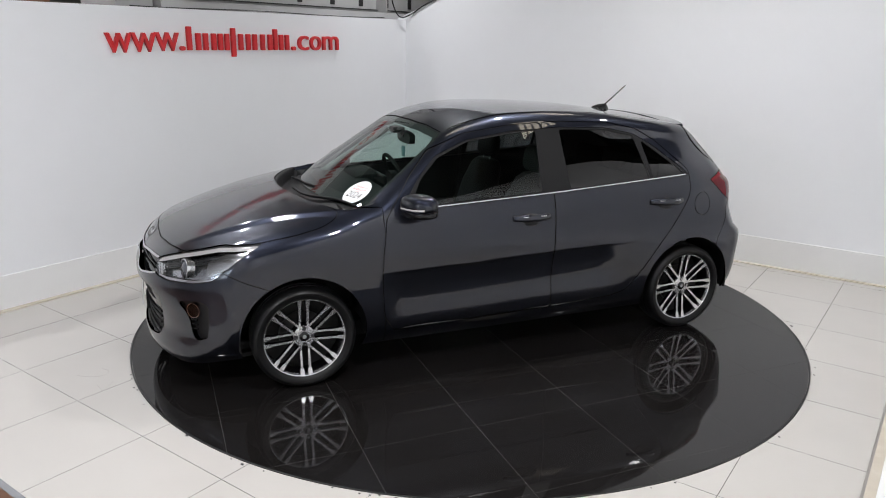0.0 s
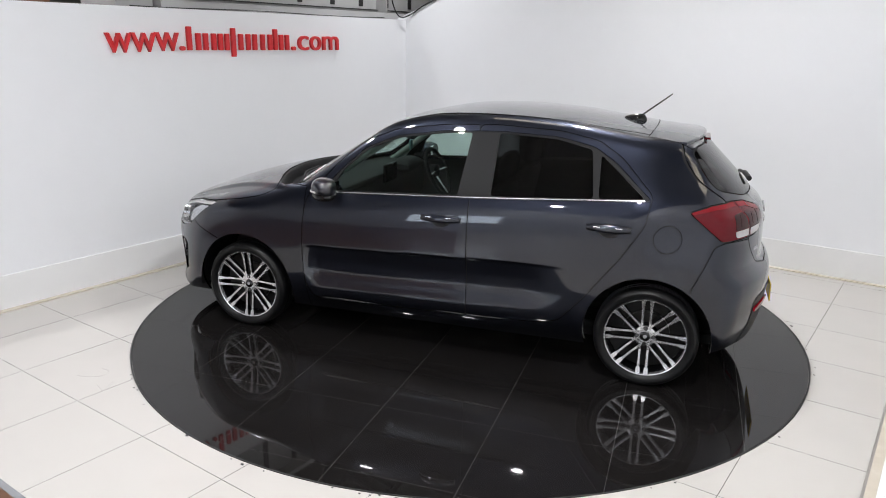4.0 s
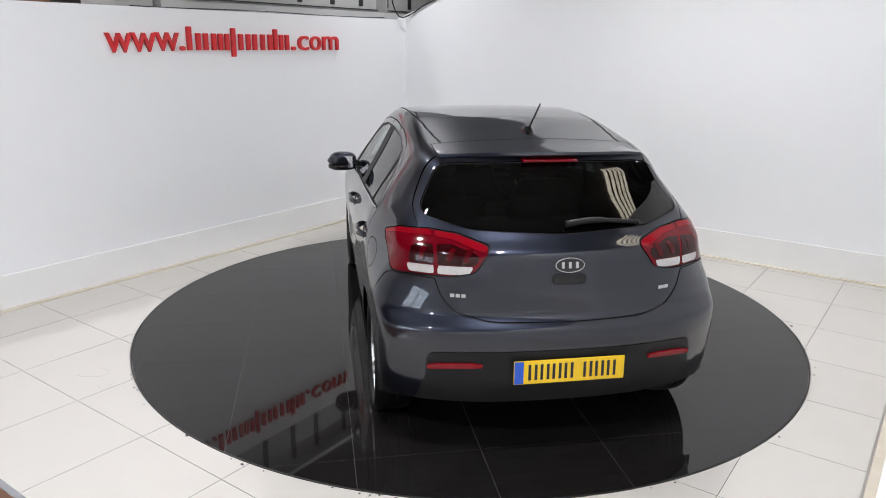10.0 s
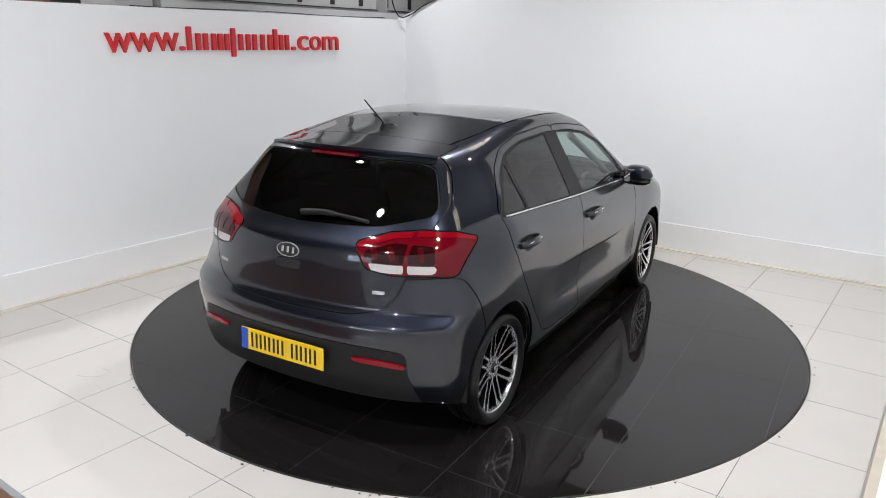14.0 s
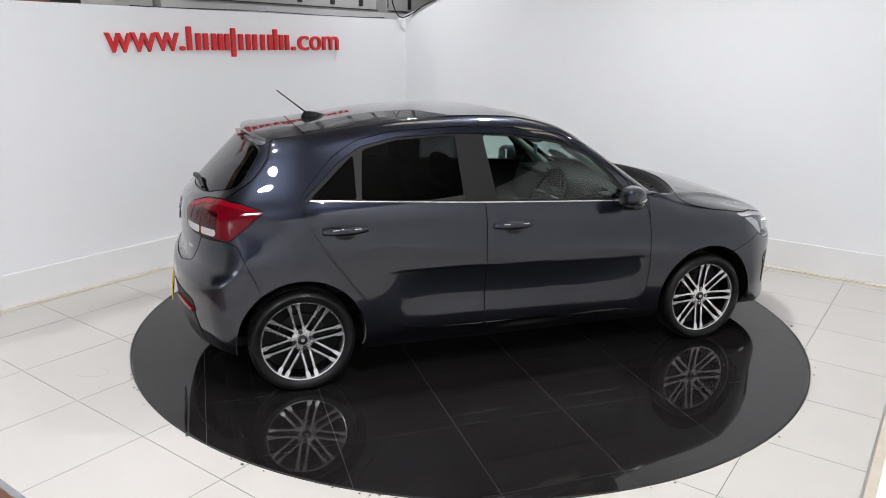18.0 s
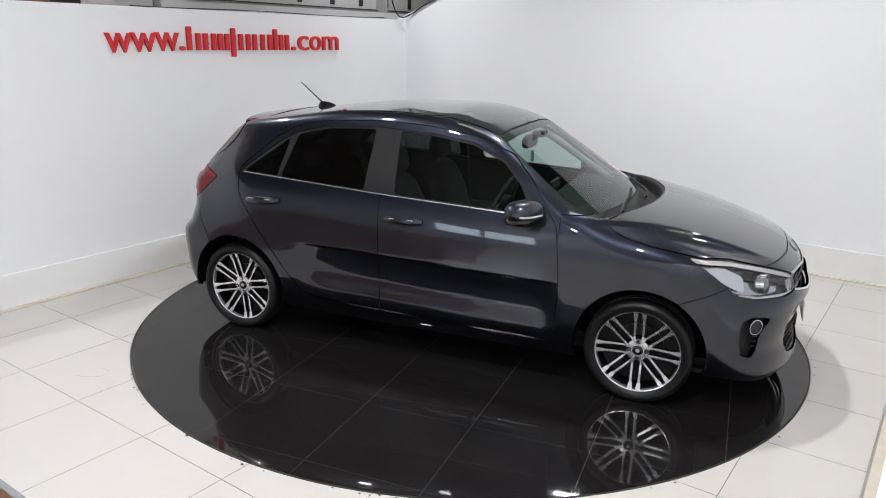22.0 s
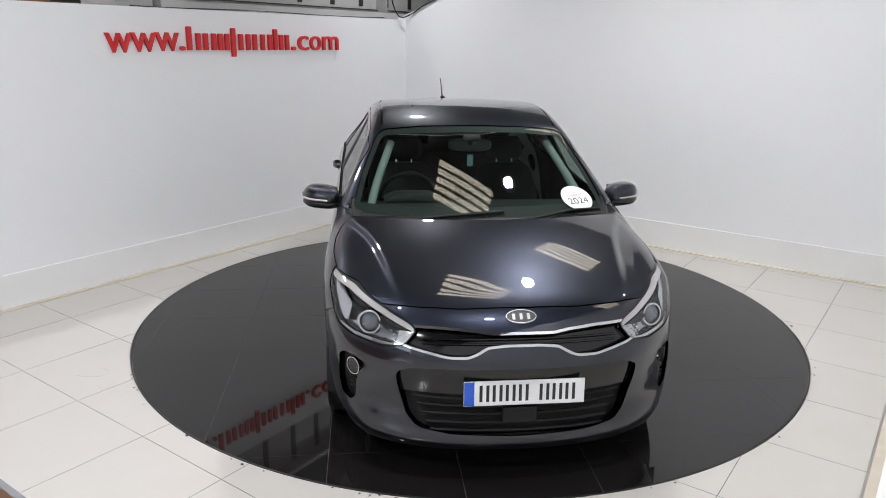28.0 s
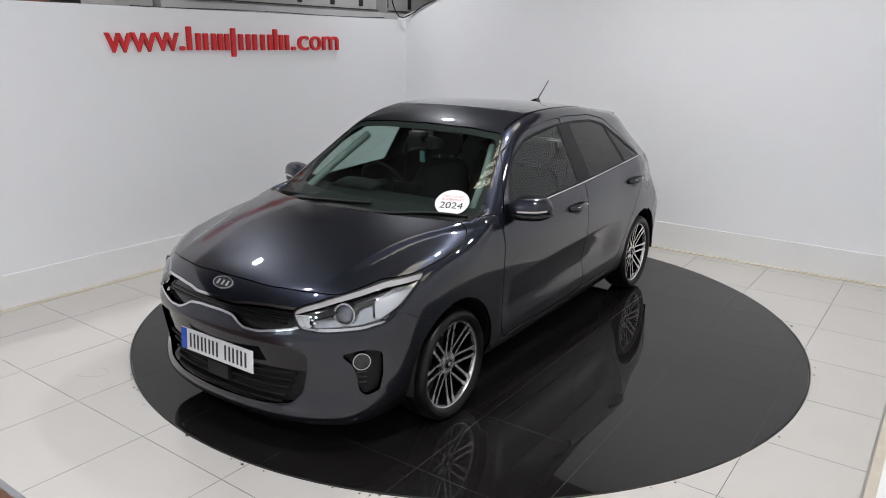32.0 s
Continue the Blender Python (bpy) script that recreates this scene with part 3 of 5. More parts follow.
t_hood = table([(2.16, 0.60), (2.09, 0.70), (2.04, 0.75), (1.97, 0.795), (1.85, 0.842), (1.65, 0.908), (1.45, 0.962), (1.25, 1.000), (1.05, 1.026), (0.6, 1.07), (-1.0, 1.1)], 0.025)
t_roof = table([(2.3, 0.20), (1.25, 0.870), (1.0, 1.028), (0.77, 1.168), (0.57, 1.285), (0.40, 1.380), (0.20, 1.436), (0.0, 1.467), (-0.28, 1.476), (-0.66, 1.463),
                (-1.03, 1.422), (-1.25, 1.395), (-1.44, 1.368), (-1.56, 1.344), (-1.75, 1.300)], 0.03)


def t_top(x):
    return smax(t_hood(x), t_roof(x), 0.012)


def hood_edge(y):
    """Where the bonnet ends before the scuttle."""
    return 1.262 - 0.42 * y * y


t_sweep = table([(2.2, 0.24), (1.6, 0.18), (1.1, 0.24), (0.8, 0.24), (0.4, 0.15), (0.0, 0.03), (-0.4, 0.0), (-2.0, 0.0)], 0.08)
t_crown = table([(2.2, 0.05), (1.2, 0.07), (0.8, 0.05), (0.3, 0.050), (-0.5, 0.062), (-1.1, 0.10), (-2.0, 0.13)], 0.08)
t_ridge = table([(2.1, 0.42), (1.8, 0.50), (1.54, 0.555), (1.41, 0.585), (1.29, 0.625), (1.14, 0.69), (1.0, 0.74)], 0.03)
t_sec = table([(0.05, 0.69), (0.15, 0.752), (0.20, 0.790), (0.25, 0.818), (0.32, 0.841), (0.42, 0.852), (0.55, 0.855), (0.70, 0.856), (0.80, 0.853),
               (0.88, 0.844), (0.95, 0.826), (1.00, 0.806), (1.05, 0.782), (1.12, 0.745), (1.20, 0.702), (1.30, 0.650), (1.38, 0.609), (1.50, 0.545)], 0.012)
t_scoop = table([(0.10, 0.0), (0.27, 0.0), (0.33, -0.003), (0.38, -0.013), (0.42, -0.021), (0.46, -0.025), (0.50, -0.0235), (0.60, -0.009), (0.611, -0.007), (0.622, 0.0), (0.80, 0.0)], 0.003)
t_taper = table([(2.2, -0.20), (2.0, -0.120), (1.8, -0.055), (1.6, -0.018), (1.4, 0.0), (1.25, 0.004), (0.9, -0.004), (0.0, 0.0), (-0.8, 0.0), (-1.25, 0.010),
                 (-1.5, 0.0), (-1.7, -0.022), (-1.85, -0.050), (-2.1, -0.14)], 0.05)
t_green = table([(1.2, 0.0), (0.4, -0.004), (0.0, 0.0), (-0.4, -0.010), (-0.8, -0.033), (-1.1, -0.062), (-1.4, -0.100), (-1.7, -0.148)], 0.06)
t_belt = table([(2.2, 0.935), (0.57, 0.962), (-0.27, 1.010), (-1.2, 1.066), (-2.1, 1.10)], 0.05)
t_front = table([(0.05, 2.00), (0.15, 2.062), (0.185, 2.092), (0.22, 2.103), (0.27, 2.097), (0.34, 2.086), (0.42, 2.097), (0.50, 2.116), (0.58, 2.128), (0.66, 2.108), (0.72, 2.078), (0.80, 2.03), (0.9, 1.95)], 0.012)
t_rear = table([(0.05, 1.80), (0.20, 1.855), (0.30, 1.905), (0.40, 1.932), (0.50, 1.942), (0.58, 1.950), (0.635, 1.945), (0.67, 1.915), (0.705, 1.888), (0.80, 1.889), (0.90, 1.884),
                (0.97, 1.868), (1.02, 1.815), (1.06, 1.778), (1.13, 1.712), (1.23, 1.612), (1.33, 1.515), (1.45, 1.40)], 0.010)


def body(p):
    """Below zero inside the car's outer form."""
    x, y, z = p[:, 0], np.abs(p[:, 1]), p[:, 2]
    shift = (t_belt(x) - 1.0) * step01(0.62, 0.95, z)
    half = t_sec(z - shift) + t_taper(x) + t_green(x) * step01(0.95, 1.35, z)
    half = half - 0.084 * step01(-1.15, -1.70, x) * step01(0.70, 0.95, z) * (1 - 0.4 * step01(1.15, 1.4, z))
    half = half + t_scoop(z - 0.035 * step01(0.8, -0.8, x)) * step01(0.88, 0.72, x) * step01(-0.88, -0.55, x)
    y2 = y * y
    xs = x + t_sweep(x) * y2
    sunk = 0.085 * step01(0.0, -0.030, x - hood_edge(y)) * step01(0.745, 0.69, y)
    top = smax(t_hood(xs) - sunk, t_roof(xs), 0.012) - t_crown(x) * y2
    top = top - (0.008 * step01(0.0, 0.12, y - t_ridge(x)) + 0.016 * step01(0.0, 0.045, y - t_ridge(x)) * step01(1.95, 1.50, x)) * step01(0.85, 1.10, x)
    nose = t_front(z) - 0.235 * y2 - (0.60 - 0.16 * step01(0.62, 0.35, z)) * y2 * y2
    tail = -t_rear(z) + 0.15 * y2 + 0.26 * y2 * y2 + (0.05 * y2 + 0.09 * y2 * y2) * step01(0.66, 0.85, z)
    k = 0.055 + 0.05 * step01(0.8, 1.2, x)
    d = smax((y - half) * 0.93, (z - top) * 0.90, k)
    d = smax(d, x - nose, 0.06)
    return smax(d, (tail - x) * (1.0 - 0.25 * step01(0.95, 1.1, z)), 0.05)


def slope(p, h=0.004):
    g = np.empty_like(p)
    for a in range(3):
        e = np.zeros(3)
        e[a] = h
        g[:, a] = (body(p + e) - body(p - e)) / (2 * h)
    return g


def normal_of(p):
    g = slope(p)
    return g / (np.linalg.norm(g, axis=1)[:, None] + 1e-9)


def skin(step=0.0132):
    """A net of triangles over the form."""
    ax = [np.arange(-2.02, 2.20, step), np.arange(-0.5 * step - 68 * step, 0.5 * step + 69 * step, step), np.arange(0.115, 1.50, step)]
    n = [len(a) for a in ax]
    g = np.stack(np.meshgrid(*ax, indexing="ij"), -1).reshape(-1, 3)
    f = np.concatenate([body(c) for c in np.array_split(g, 12)]).reshape(n)
    s = f < 0
    total, count = np.zeros((n[0] - 1, n[1] - 1, n[2] - 1, 3)), np.zeros((n[0] - 1, n[1] - 1, n[2] - 1))
    for a in range(3):
        b, c = [q for q in range(3) if q != a]
        for ob in (0, 1):
            for oc in (0, 1):
                i0 = [None] * 3
                i0[a] = slice(0, n[a] - 1)
                i0[b] = slice(ob, n[b] - 1 + ob)
                i0[c] = slice(oc, n[c] - 1 + oc)
                i1 = list(i0)
                i1[a] = slice(1, n[a])
                f0, f1 = f[tuple(i0)], f[tuple(i1)]
                hit = (f0 < 0) != (f1 < 0)
                t = np.where(hit, f0 / np.where(hit, f0 - f1, 1), 0)
                total[..., a] += np.where(hit, t, 0)
                total[..., b] += np.where(hit, ob, 0)
                total[..., c] += np.where(hit, oc, 0)
                count += hit
    live = count > 0
    ids = np.full(live.shape, -1)
    ids[live] = np.arange(live.sum())
    base = np.stack(np.meshgrid(*[a[:-1] for a in ax], indexing="ij"), -1)
    V = (base + total / np.maximum(count, 1)[..., None] * step)[live]
    faces = []
    for a in range(3):
        b, c = (a + 1) % 3, (a + 2) % 3
        sl0, sl1 = [slice(1, m - 1) for m in n], [slice(1, m - 1) for m in n]
        sl0[a], sl1[a] = slice(0, n[a] - 1), slice(1, n[a])
        s0, s1 = s[tuple(sl0)], s[tuple(sl1)]
        w = np.argwhere(s0 != s1)
        if not len(w):
            continue
        flip = s1[tuple(w.T)]
        w = w + 1
        w[:, a] -= 1
        q = []
        for db, dc in ((-1, -1), (0, -1), (0, 0), (-1, 0)):
            e = w.copy()
            e[:, b] += db
            e[:, c] += dc
            q.append(ids[tuple(e.T)])
        q = np.stack(q, 1)
        q[flip] = q[flip][:, ::-1]
        faces.append(q)
    Q = np.concatenate(faces)
    Q = Q[(Q >= 0).all(1)]
    for _ in range(4):
        gr = slope(V)
        V = V - (body(V) / np.maximum((gr * gr).sum(1), 0.05))[:, None] * gr
    return V, np.concatenate([Q[:, [0, 1, 2]], Q[:, [0, 2, 3]]])


SK = {}
SK["V"], SK["F"] = skin()
SEAMS = []


def carve(fn, gap=0.0):
    """Takes the piece of the remaining skin where fn is below zero; leaves a seam of twice the gap round it."""
    V, F = SK["V"], SK["F"]
    V, low, high = split(V, F, fn(V) + gap)
    piece = compact(V, low)
    V, F = compact(V, high)
    if gap:
        V, low, high = split(V, F, fn(V) - gap)
        SEAMS.append(compact(V, low))
        V, F = compact(V, high)
    SK["V"], SK["F"] = V, F
    return piece


def cut(piece, fn):
    """Parts a piece into the pieces inside and outside of fn."""
    V, low, high = split(*piece, fn(piece[0]))
    return compact(V, low), compact(V, high)


def moved(piece, h):
    """The piece, set out (or, below zero, in) along its normals."""
    V, F = piece
    return V + normal_of(V) * h, F


def islands(piece, least=8):
    """The separate pieces of a skin, but for crumbs."""
    V, F = piece
    mark = np.arange(len(V))
    while True:
        low = mark[F].min(1)
        nxt = mark.copy()
        for k in range(3):
            np.minimum.at(nxt, F[:, k], low)
        if (nxt == mark).all():
            break
        mark = nxt
    of = mark[F[:, 0]]
    return [compact(V, F[of == k]) for k in np.unique(of) if (of == k).sum() >= least]


def panel(name, piece, material, parent, label="", depth=0.012):
    V, F = piece
    if len(F) < 1:
        return None
    return part(name, rimmed(name, V, F, normal_of(V), depth), material, parent, label)


def side(loop, sign=0, lo=0.35):
    """A region drawn in side view, on the left (1), the right (-1) or both sides."""
    def fn(V):
        d = outline(loop, V[:, 0], V[:, 2])
        yy = V[:, 1] * sign if sign else np.abs(V[:, 1])
        return np.maximum(d, lo - yy)
    return fn


def face_on(loop, x0, x1):
    """A region drawn from the front or the rear, between two stations of the car's length."""
    def fn(V):
        d = outline(loop, V[:, 1], V[:, 2])
        return np.maximum(d, np.maximum(x0 - V[:, 0], V[:, 0] - x1))
    return fn


def corner_on(loop, sign, front):
    """A region drawn on a corner of the car, seen along the diagonal."""
    def fn(V):
        q = ((V[:, 0] if front else -V[:, 0]) - V[:, 1] * sign) / math.sqrt(2)
        d = outline(loop, q, V[:, 2])
        return np.maximum(d, np.maximum(0.2 - V[:, 1] * sign, (0.9 - V[:, 0]) if front else (V[:, 0] + 0.9)))
    return fn


def mirrored(points):
    return list(points) + [(-a, b) for a, b in reversed(points) if abs(a) > 1e-6]


car = tagged(new("car"), "dark graphite metallic five-door hatchback parked on the turntable", "car")

# the underside and the wheel arches
HUBS = (1.29, -1.29)
HUB_Z, ARCH = 0.289, 0.349
t_under = table([(2.2, 0.165), (1.95, 0.165), (1.6, 0.195), (0.9, 0.185), (-0.9, 0.195), (-1.6, 0.235), (-1.75, 0.275), (-2.0, 0.285)], 0.02)
carve(lambda V: V[:, 2] - t_under(V[:, 0]))
for hx in HUBS:
    carve(lambda V: np.maximum(np.hypot(V[:, 0] - hx, V[:, 2] - 0.298) - ARCH, 0.3 - np.abs(V[:, 1])))

# glass
WINDSCREEN = corners([(0.0, 0.968), (0.35, 0.966), (0.62, 0.962), (0.712, 0.985), (0.66, 1.14), (0.575, 1.315), (0.535, 1.352), (0.3, 1.372), (0.0, 1.378),
                      (-0.3, 1.372), (-0.535, 1.352), (-0.575, 1.315), (-0.66, 1.14), (-0.712, 0.985), (-0.62, 0.962), (-0.35, 0.966)], 0.03)
REAR_GLASS = corners(mirrored([(0.0, 1.330), (0.46, 1.320), (0.538, 1.300), (0.628, 1.140), (0.620, 1.108), (0.42, 1.062), (0.0, 1.045)]), 0.03)
FRONT_PANE = corners([(0.668, 0.975), (-0.165, 1.012), (-0.200, 1.359), (-0.03, 1.347), (0.262, 1.305), (0.457, 1.227), (0.584, 1.112)], 0.02)
REAR_PANE = corners([(-0.365, 1.020), (-0.367, 1.359), (-0.70, 1.345), (-0.908, 1.299), (-0.948, 1.052)], 0.02)
QUARTER_PANE = corners([(-0.975, 1.055), (-0.960, 1.276), (-1.222, 1.070)], 0.015)
SURROUND = corners([(0.73, 0.955), (-0.27, 1.000), (-1.262, 1.058), (-1.05, 1.235), (-0.92, 1.312), (-0.71, 1.356), (-0.37, 1.370), (-0.03, 1.358), (0.27, 1.315), (0.47, 1.236), (0.60, 1.115)], 0.03)

windscreen = carve(lambda V: np.maximum(face_on(WINDSCREEN, 0.15, 1.22)(V), V[:, 0] - hood_edge(V[:, 1]) + 0.034), 0.003)
rear_glass = carve(face_on(REAR_GLASS, -2.0, -1.2), 0.003)
HOOD = corners([(a, b) for b, a in mirrored([(b, a) for a, b in [(1.985, 0.0), (1.975, 0.25), (1.93, 0.45), (1.875, 0.575), (1.80, 0.66), (1.65, 0.742), (1.50, 0.785), (1.33, 0.805), (1.17, 0.795), (1.09, 0.765), (1.065, 0.735), (1.187, 0.45), (1.246, 0.26), (1.272, 0.0)]])], 0.05)
HEADLAMP = corners([(0.49, 0.838), (0.70, 0.822), (0.92, 0.772), (1.065, 0.731), (1.108, 0.708), (1.078, 0.642), (0.98, 0.628), (0.80, 0.632), (0.685, 0.655)], 0.025)
TAIL_LAMP = corners([(0.475, 1.010), (0.60, 1.048), (0.74, 1.058), (0.88, 1.046), (1.025, 1.005), (1.045, 0.978), (1.005, 0.890), (0.90, 0.868), (0.74, 0.866), (0.61, 0.862)], 0.02)
lamps = [carve(corner_on(HEADLAMP, s, True), 0.003) for s in (1, -1)]
tails = [carve(corner_on(TAIL_LAMP, s, False), 0.003) for s in (1, -1)]


def hood_region(V):
    return np.maximum(outline(HOOD, V[:, 0], V[:, 1]), 0.6 - V[:, 2])


bonnet = carve(hood_region, 0.003)
cowl = carve(lambda V: np.maximum(np.maximum(V[:, 0] - hood_edge(V[:, 1]) - 0.012, np.abs(V[:, 1]) - 0.722), np.maximum(0.82 - V[:, 0], np.maximum(0.82 - V[:, 2], V[:, 2] - 1.03))))

# side glass, its black surround and the doors
FRONT_DOOR = corners([(0.775, 0.262), (0.838, 0.36), (0.848, 0.55), (0.842, 0.73), (0.815, 0.925), (0.765, 0.985), (0.645, 1.135), (0.50, 1.268), (0.28, 1.352), (-0.03, 1.392), (-0.245, 1.402), (-0.242, 0.285)], 0.03)
REAR_DOOR = corners([(-0.2425, 0.285), (-0.2455, 1.402), (-0.37, 1.404), (-0.72, 1.388), (-0.94, 1.345), (-1.075, 1.265), (-1.262, 1.085), (-1.235, 0.93), (-1.115, 0.735), (-0.93, 0.485), (-0.80, 0.335), (-0.68, 0.305)], 0.03)
side_parts = {}
for s in (1, -1):
    side_parts[s] = {
        "glass": [carve(side(FRONT_PANE, s), 0.001), carve(side(REAR_PANE, s), 0.001), carve(side(QUARTER_PANE, s), 0.001)],
        "surround": carve(side(SURROUND, s), 0.0015),
        "front": carve(side(FRONT_DOOR, s), 0.0028),
        "rear": carve(side(REAR_DOOR, s), 0.0028),
        "flap": carve(lambda V: np.maximum(np.hypot(V[:, 0] + 1.358, V[:, 2] - 0.868) - 0.073, 0.4 - V[:, 1] * s), 0.002) if s == 1 else None,
    }

# roof mouldings, spoiler cap
t_mould = table([(0.60, 0.548), (0.30, 0.535), (-0.3, 0.528), (-0.9, 0.498), (-1.25, 0.468), (-1.6, 0.44)], 0.02)
mouldings = [carve(lambda V: np.maximum(np.maximum(np.abs(V[:, 1] * s - t_mould(V[:, 0])) - 0.007, np.abs(V[:, 0] + 0.43) - 0.78), 1.2 - V[:, 2])) for s in (1, -1)]
spoiler_cap = carve(lambda V: np.maximum(np.maximum(V[:, 0] + 1.225 - 0.10 * V[:, 1] ** 2, 1.315 - V[:, 2]), np.abs(V[:, 1]) - 0.52), 0.0025)
# tailgate, bumpers, wings
TAILGATE = corners(mirrored([(0.0, 1.365), (0.515, 1.352), (0.575, 1.30), (0.662, 1.13), (0.625, 1.0), (0.59, 0.86), (0.565, 0.78), (0.50, 0.705), (0.36, 0.675), (0.0, 0.668)]), 0.04)
tailgate = carve(face_on(TAILGATE, -2.1, -1.38), 0.003)
BUMPER_REAR = corners([(-2.2, 0.0), (-2.2, 0.84), (-1.66, 0.86), (-1.60, 0.84), (-1.50, 0.60), (-1.54, 0.45), (-1.54, 0.0)], 0.02)
bumper_rear = carve(lambda V: np.maximum(outline(BUMPER_REAR, V[:, 0], V[:, 2]), V[:, 0] + 1.40), 0.0025)
BUMPER_FRONT = corners([(2.3, 0.0), (2.3, 0.90), (1.90, 0.90), (1.72, 0.712), (1.69, 0.695), (1.587, 0.644), (1.482, 0.600), (1.40, 0.575), (1.40, 0.0)], 0.02)
bumper_front = carve(lambda V: np.maximum(outline(BUMPER_FRONT, V[:, 0], V[:, 2]), 1.4 - V[:, 0]), 0.0025)
wings = [carve(lambda V: np.maximum(np.maximum(0.83 - V[:, 0], V[:, 2] - 0.985), 0.5 - s * V[:, 1]), 0.002) for s in (1, -1)]

# front bumper: grille, lower intake, fog lamps
GRILLE = corners(mirrored([(0.0, 0.699), (0.14, 0.698), (0.20, 0.707), (0.32, 0.714), (0.47, 0.714), (0.495, 0.700), (0.498, 0.656), (0.46, 0.645), (0.315, 0.619), (0.235, 0.620), (0.20, 0.632), (0.15, 0.659), (0.07, 0.666), (0.0, 0.666)]), 0.012)
INTAKE = corners(mirrored([(0.0, 0.568), (0.33, 0.566), (0.47, 0.556), (0.528, 0.525), (0.522, 0.46), (0.485, 0.32), (0.44, 0.272), (0.30, 0.250), (0.0, 0.243)]), 0.025)
FOG = corners([(0.655, 0.526), (0.70, 0.538), (0.745, 0.542), (0.772, 0.520), (0.774, 0.414), (0.762, 0.335), (0.722, 0.315), (0.700, 0.345), (0.698, 0.420), (0.682, 0.475), (0.655, 0.508)], 0.015)


def fog_region(s):
    return face_on(FOG if s > 0 else FOG[::-1] * np.array([-1.0, 1.0]), 1.6, 2.2)


grille, bumper_front = cut(bumper_front, face_on(GRILLE, 1.8, 2.3))
intake, bumper_front = cut(bumper_front, face_on(INTAKE, 1.8, 2.3))
fogs = []
for s in (1, -1):
    f, bumper_front = cut(bumper_front, fog_region(s))
    fogs.append(f)
# rear bumper: textured lower part
VALANCE = corners(mirrored([(0.0, 0.550), (0.29, 0.548), (0.50, 0.545), (0.612, 0.533), (0.634, 0.509), (0.637, 0.425), (0.669, 0.303), (0.70, 0.20), (0.70, 0.0), (0.0, 0.0)]), 0.02)
valance, bumper_rear = cut(bumper_rear, face_on(VALANCE, -2.2, -1.55))

# ---- panels
shell = part("body_shell", rimmed("body_shell", SK["V"], SK["F"], normal_of(SK["V"]), 0.012), M["paint"], car, "painted roof, pillars, quarters and sills")
panel("bonnet", bonnet, M["paint"], car)
panel("scuttle", moved(cowl, -0.004), M["plastic"], car, "black plastic scuttle below the windscreen")
bf = panel("front_bumper", bumper_front, M["paint"], car)
br = panel("rear_bumper", bumper_rear, M["paint"], car)
tg = panel("tailgate", tailgate, M["paint"], car)
for w in wings:
    panel("front_wing", w, M["paint"], car)
panel("spoiler_cap", spoiler_cap, M["paint"], tg, "painted roof spoiler cap")
for p in mouldings:
    panel("roof_moulding", moved(p, -0.004), M["gloss_black"], car, "slim black roof moulding")
ws = panel("windscreen", windscreen, M["glass_clear"], car, "clear laminated windscreen", 0.005)
border, _ = cut(windscreen, lambda V: np.minimum(-outline(WINDSCREEN, V[:, 1], V[:, 2]) - 0.026, V[:, 2] - 1.012))
panel("screen_border", moved(border, -0.0065), M["seam"], ws, "black printed border of the windscreen", 0.001)
rg = panel("rear_window", rear_glass, M["glass_privacy"], car, "dark tinted heated rear window", 0.005)
doors = {}
for s in (1, -1):
    sp = side_parts[s]
    fd = panel("front_door", sp["front"], M["paint"], car)
    rd = panel("rear_door", sp["rear"], M["paint"], car)
    doors[s] = (fd, rd)
    panel("window_surround", moved(sp["surround"], -0.002), M["satin_black"], car, "satin black window surround and pillar")
    for k, (g, nm) in enumerate(zip(sp["glass"], ("front_side_window", "rear_side_window", "quarter_window"))):
        panel(nm, moved(g, -0.005), M["glass_clear"] if k == 0 else M["glass_privacy"], car, "clear side glass" if k == 0 else "dark privacy glass", 0.004)
    if sp["flap"]:
        panel("fuel_flap", sp["flap"], M["paint"], car, "round painted fuel filler flap")
seamV, seamF, off = [], [], 0
for V, F in SEAMS:
    W, _ = moved((V, F), -0.007)
    seamV.append(W)
    seamF.append(F + off)
    off += len(W)
part("panel_gap", mesh_of("panel_gap", np.concatenate(seamV), np.concatenate(seamF)), M["seam"], car, "black gaps between the panels")
# inner lining behind the metal
V, F = moved(compact(SK["V"], SK["F"]), -0.030)
part("lining", smooth(mesh_of("lining", V, F)), M["headlining"], car, "dark inner lining")
for d in (1, -1):
    for q in ("front", "rear"):
        V, F = moved(side_parts[d][q], -0.030)
        part("door_lining", smooth(mesh_of("door_lining", V, F)), M["dash"], car, "dark door lining")
panel("bumper_valance", moved(valance, 0.003), M["plastic"], br, "textured black lower bumper")
# grille and intake
panel("grille_mesh", moved(grille, -0.03), M["gloss_black"], bf, "gloss black grille insert")
panel("intake_mesh", moved(intake, -0.045), M["plastic"], bf, "black plastic intake mesh")
for f in fogs:
    panel("fog_recess", moved(f, -0.03), M["plastic"], bf, "black fog lamp recess")
for s, lp in zip((1, -1), lamps):
    hl = panel("headlamp", lp, M["glass_lamp"], car, "clear headlamp with chrome reflectors", 0.004)
    panel("lamp_bowl", moved(lp, -0.045), M["lamp_bowl"], hl, "bright reflector bowl")
for s, lp in zip((1, -1), tails):
    inner, outer = cut(lp, lambda V: np.abs(V[:, 1]) - 0.585)
    tl = panel("tail_lamp", outer, M["lamp_red"], car, "red wraparound tail lamp")
    panel("inner_tail_lamp", inner, M["lamp_red"], tg, "red inner tail lamp")

# ---------------------------------------------------------------- wheels


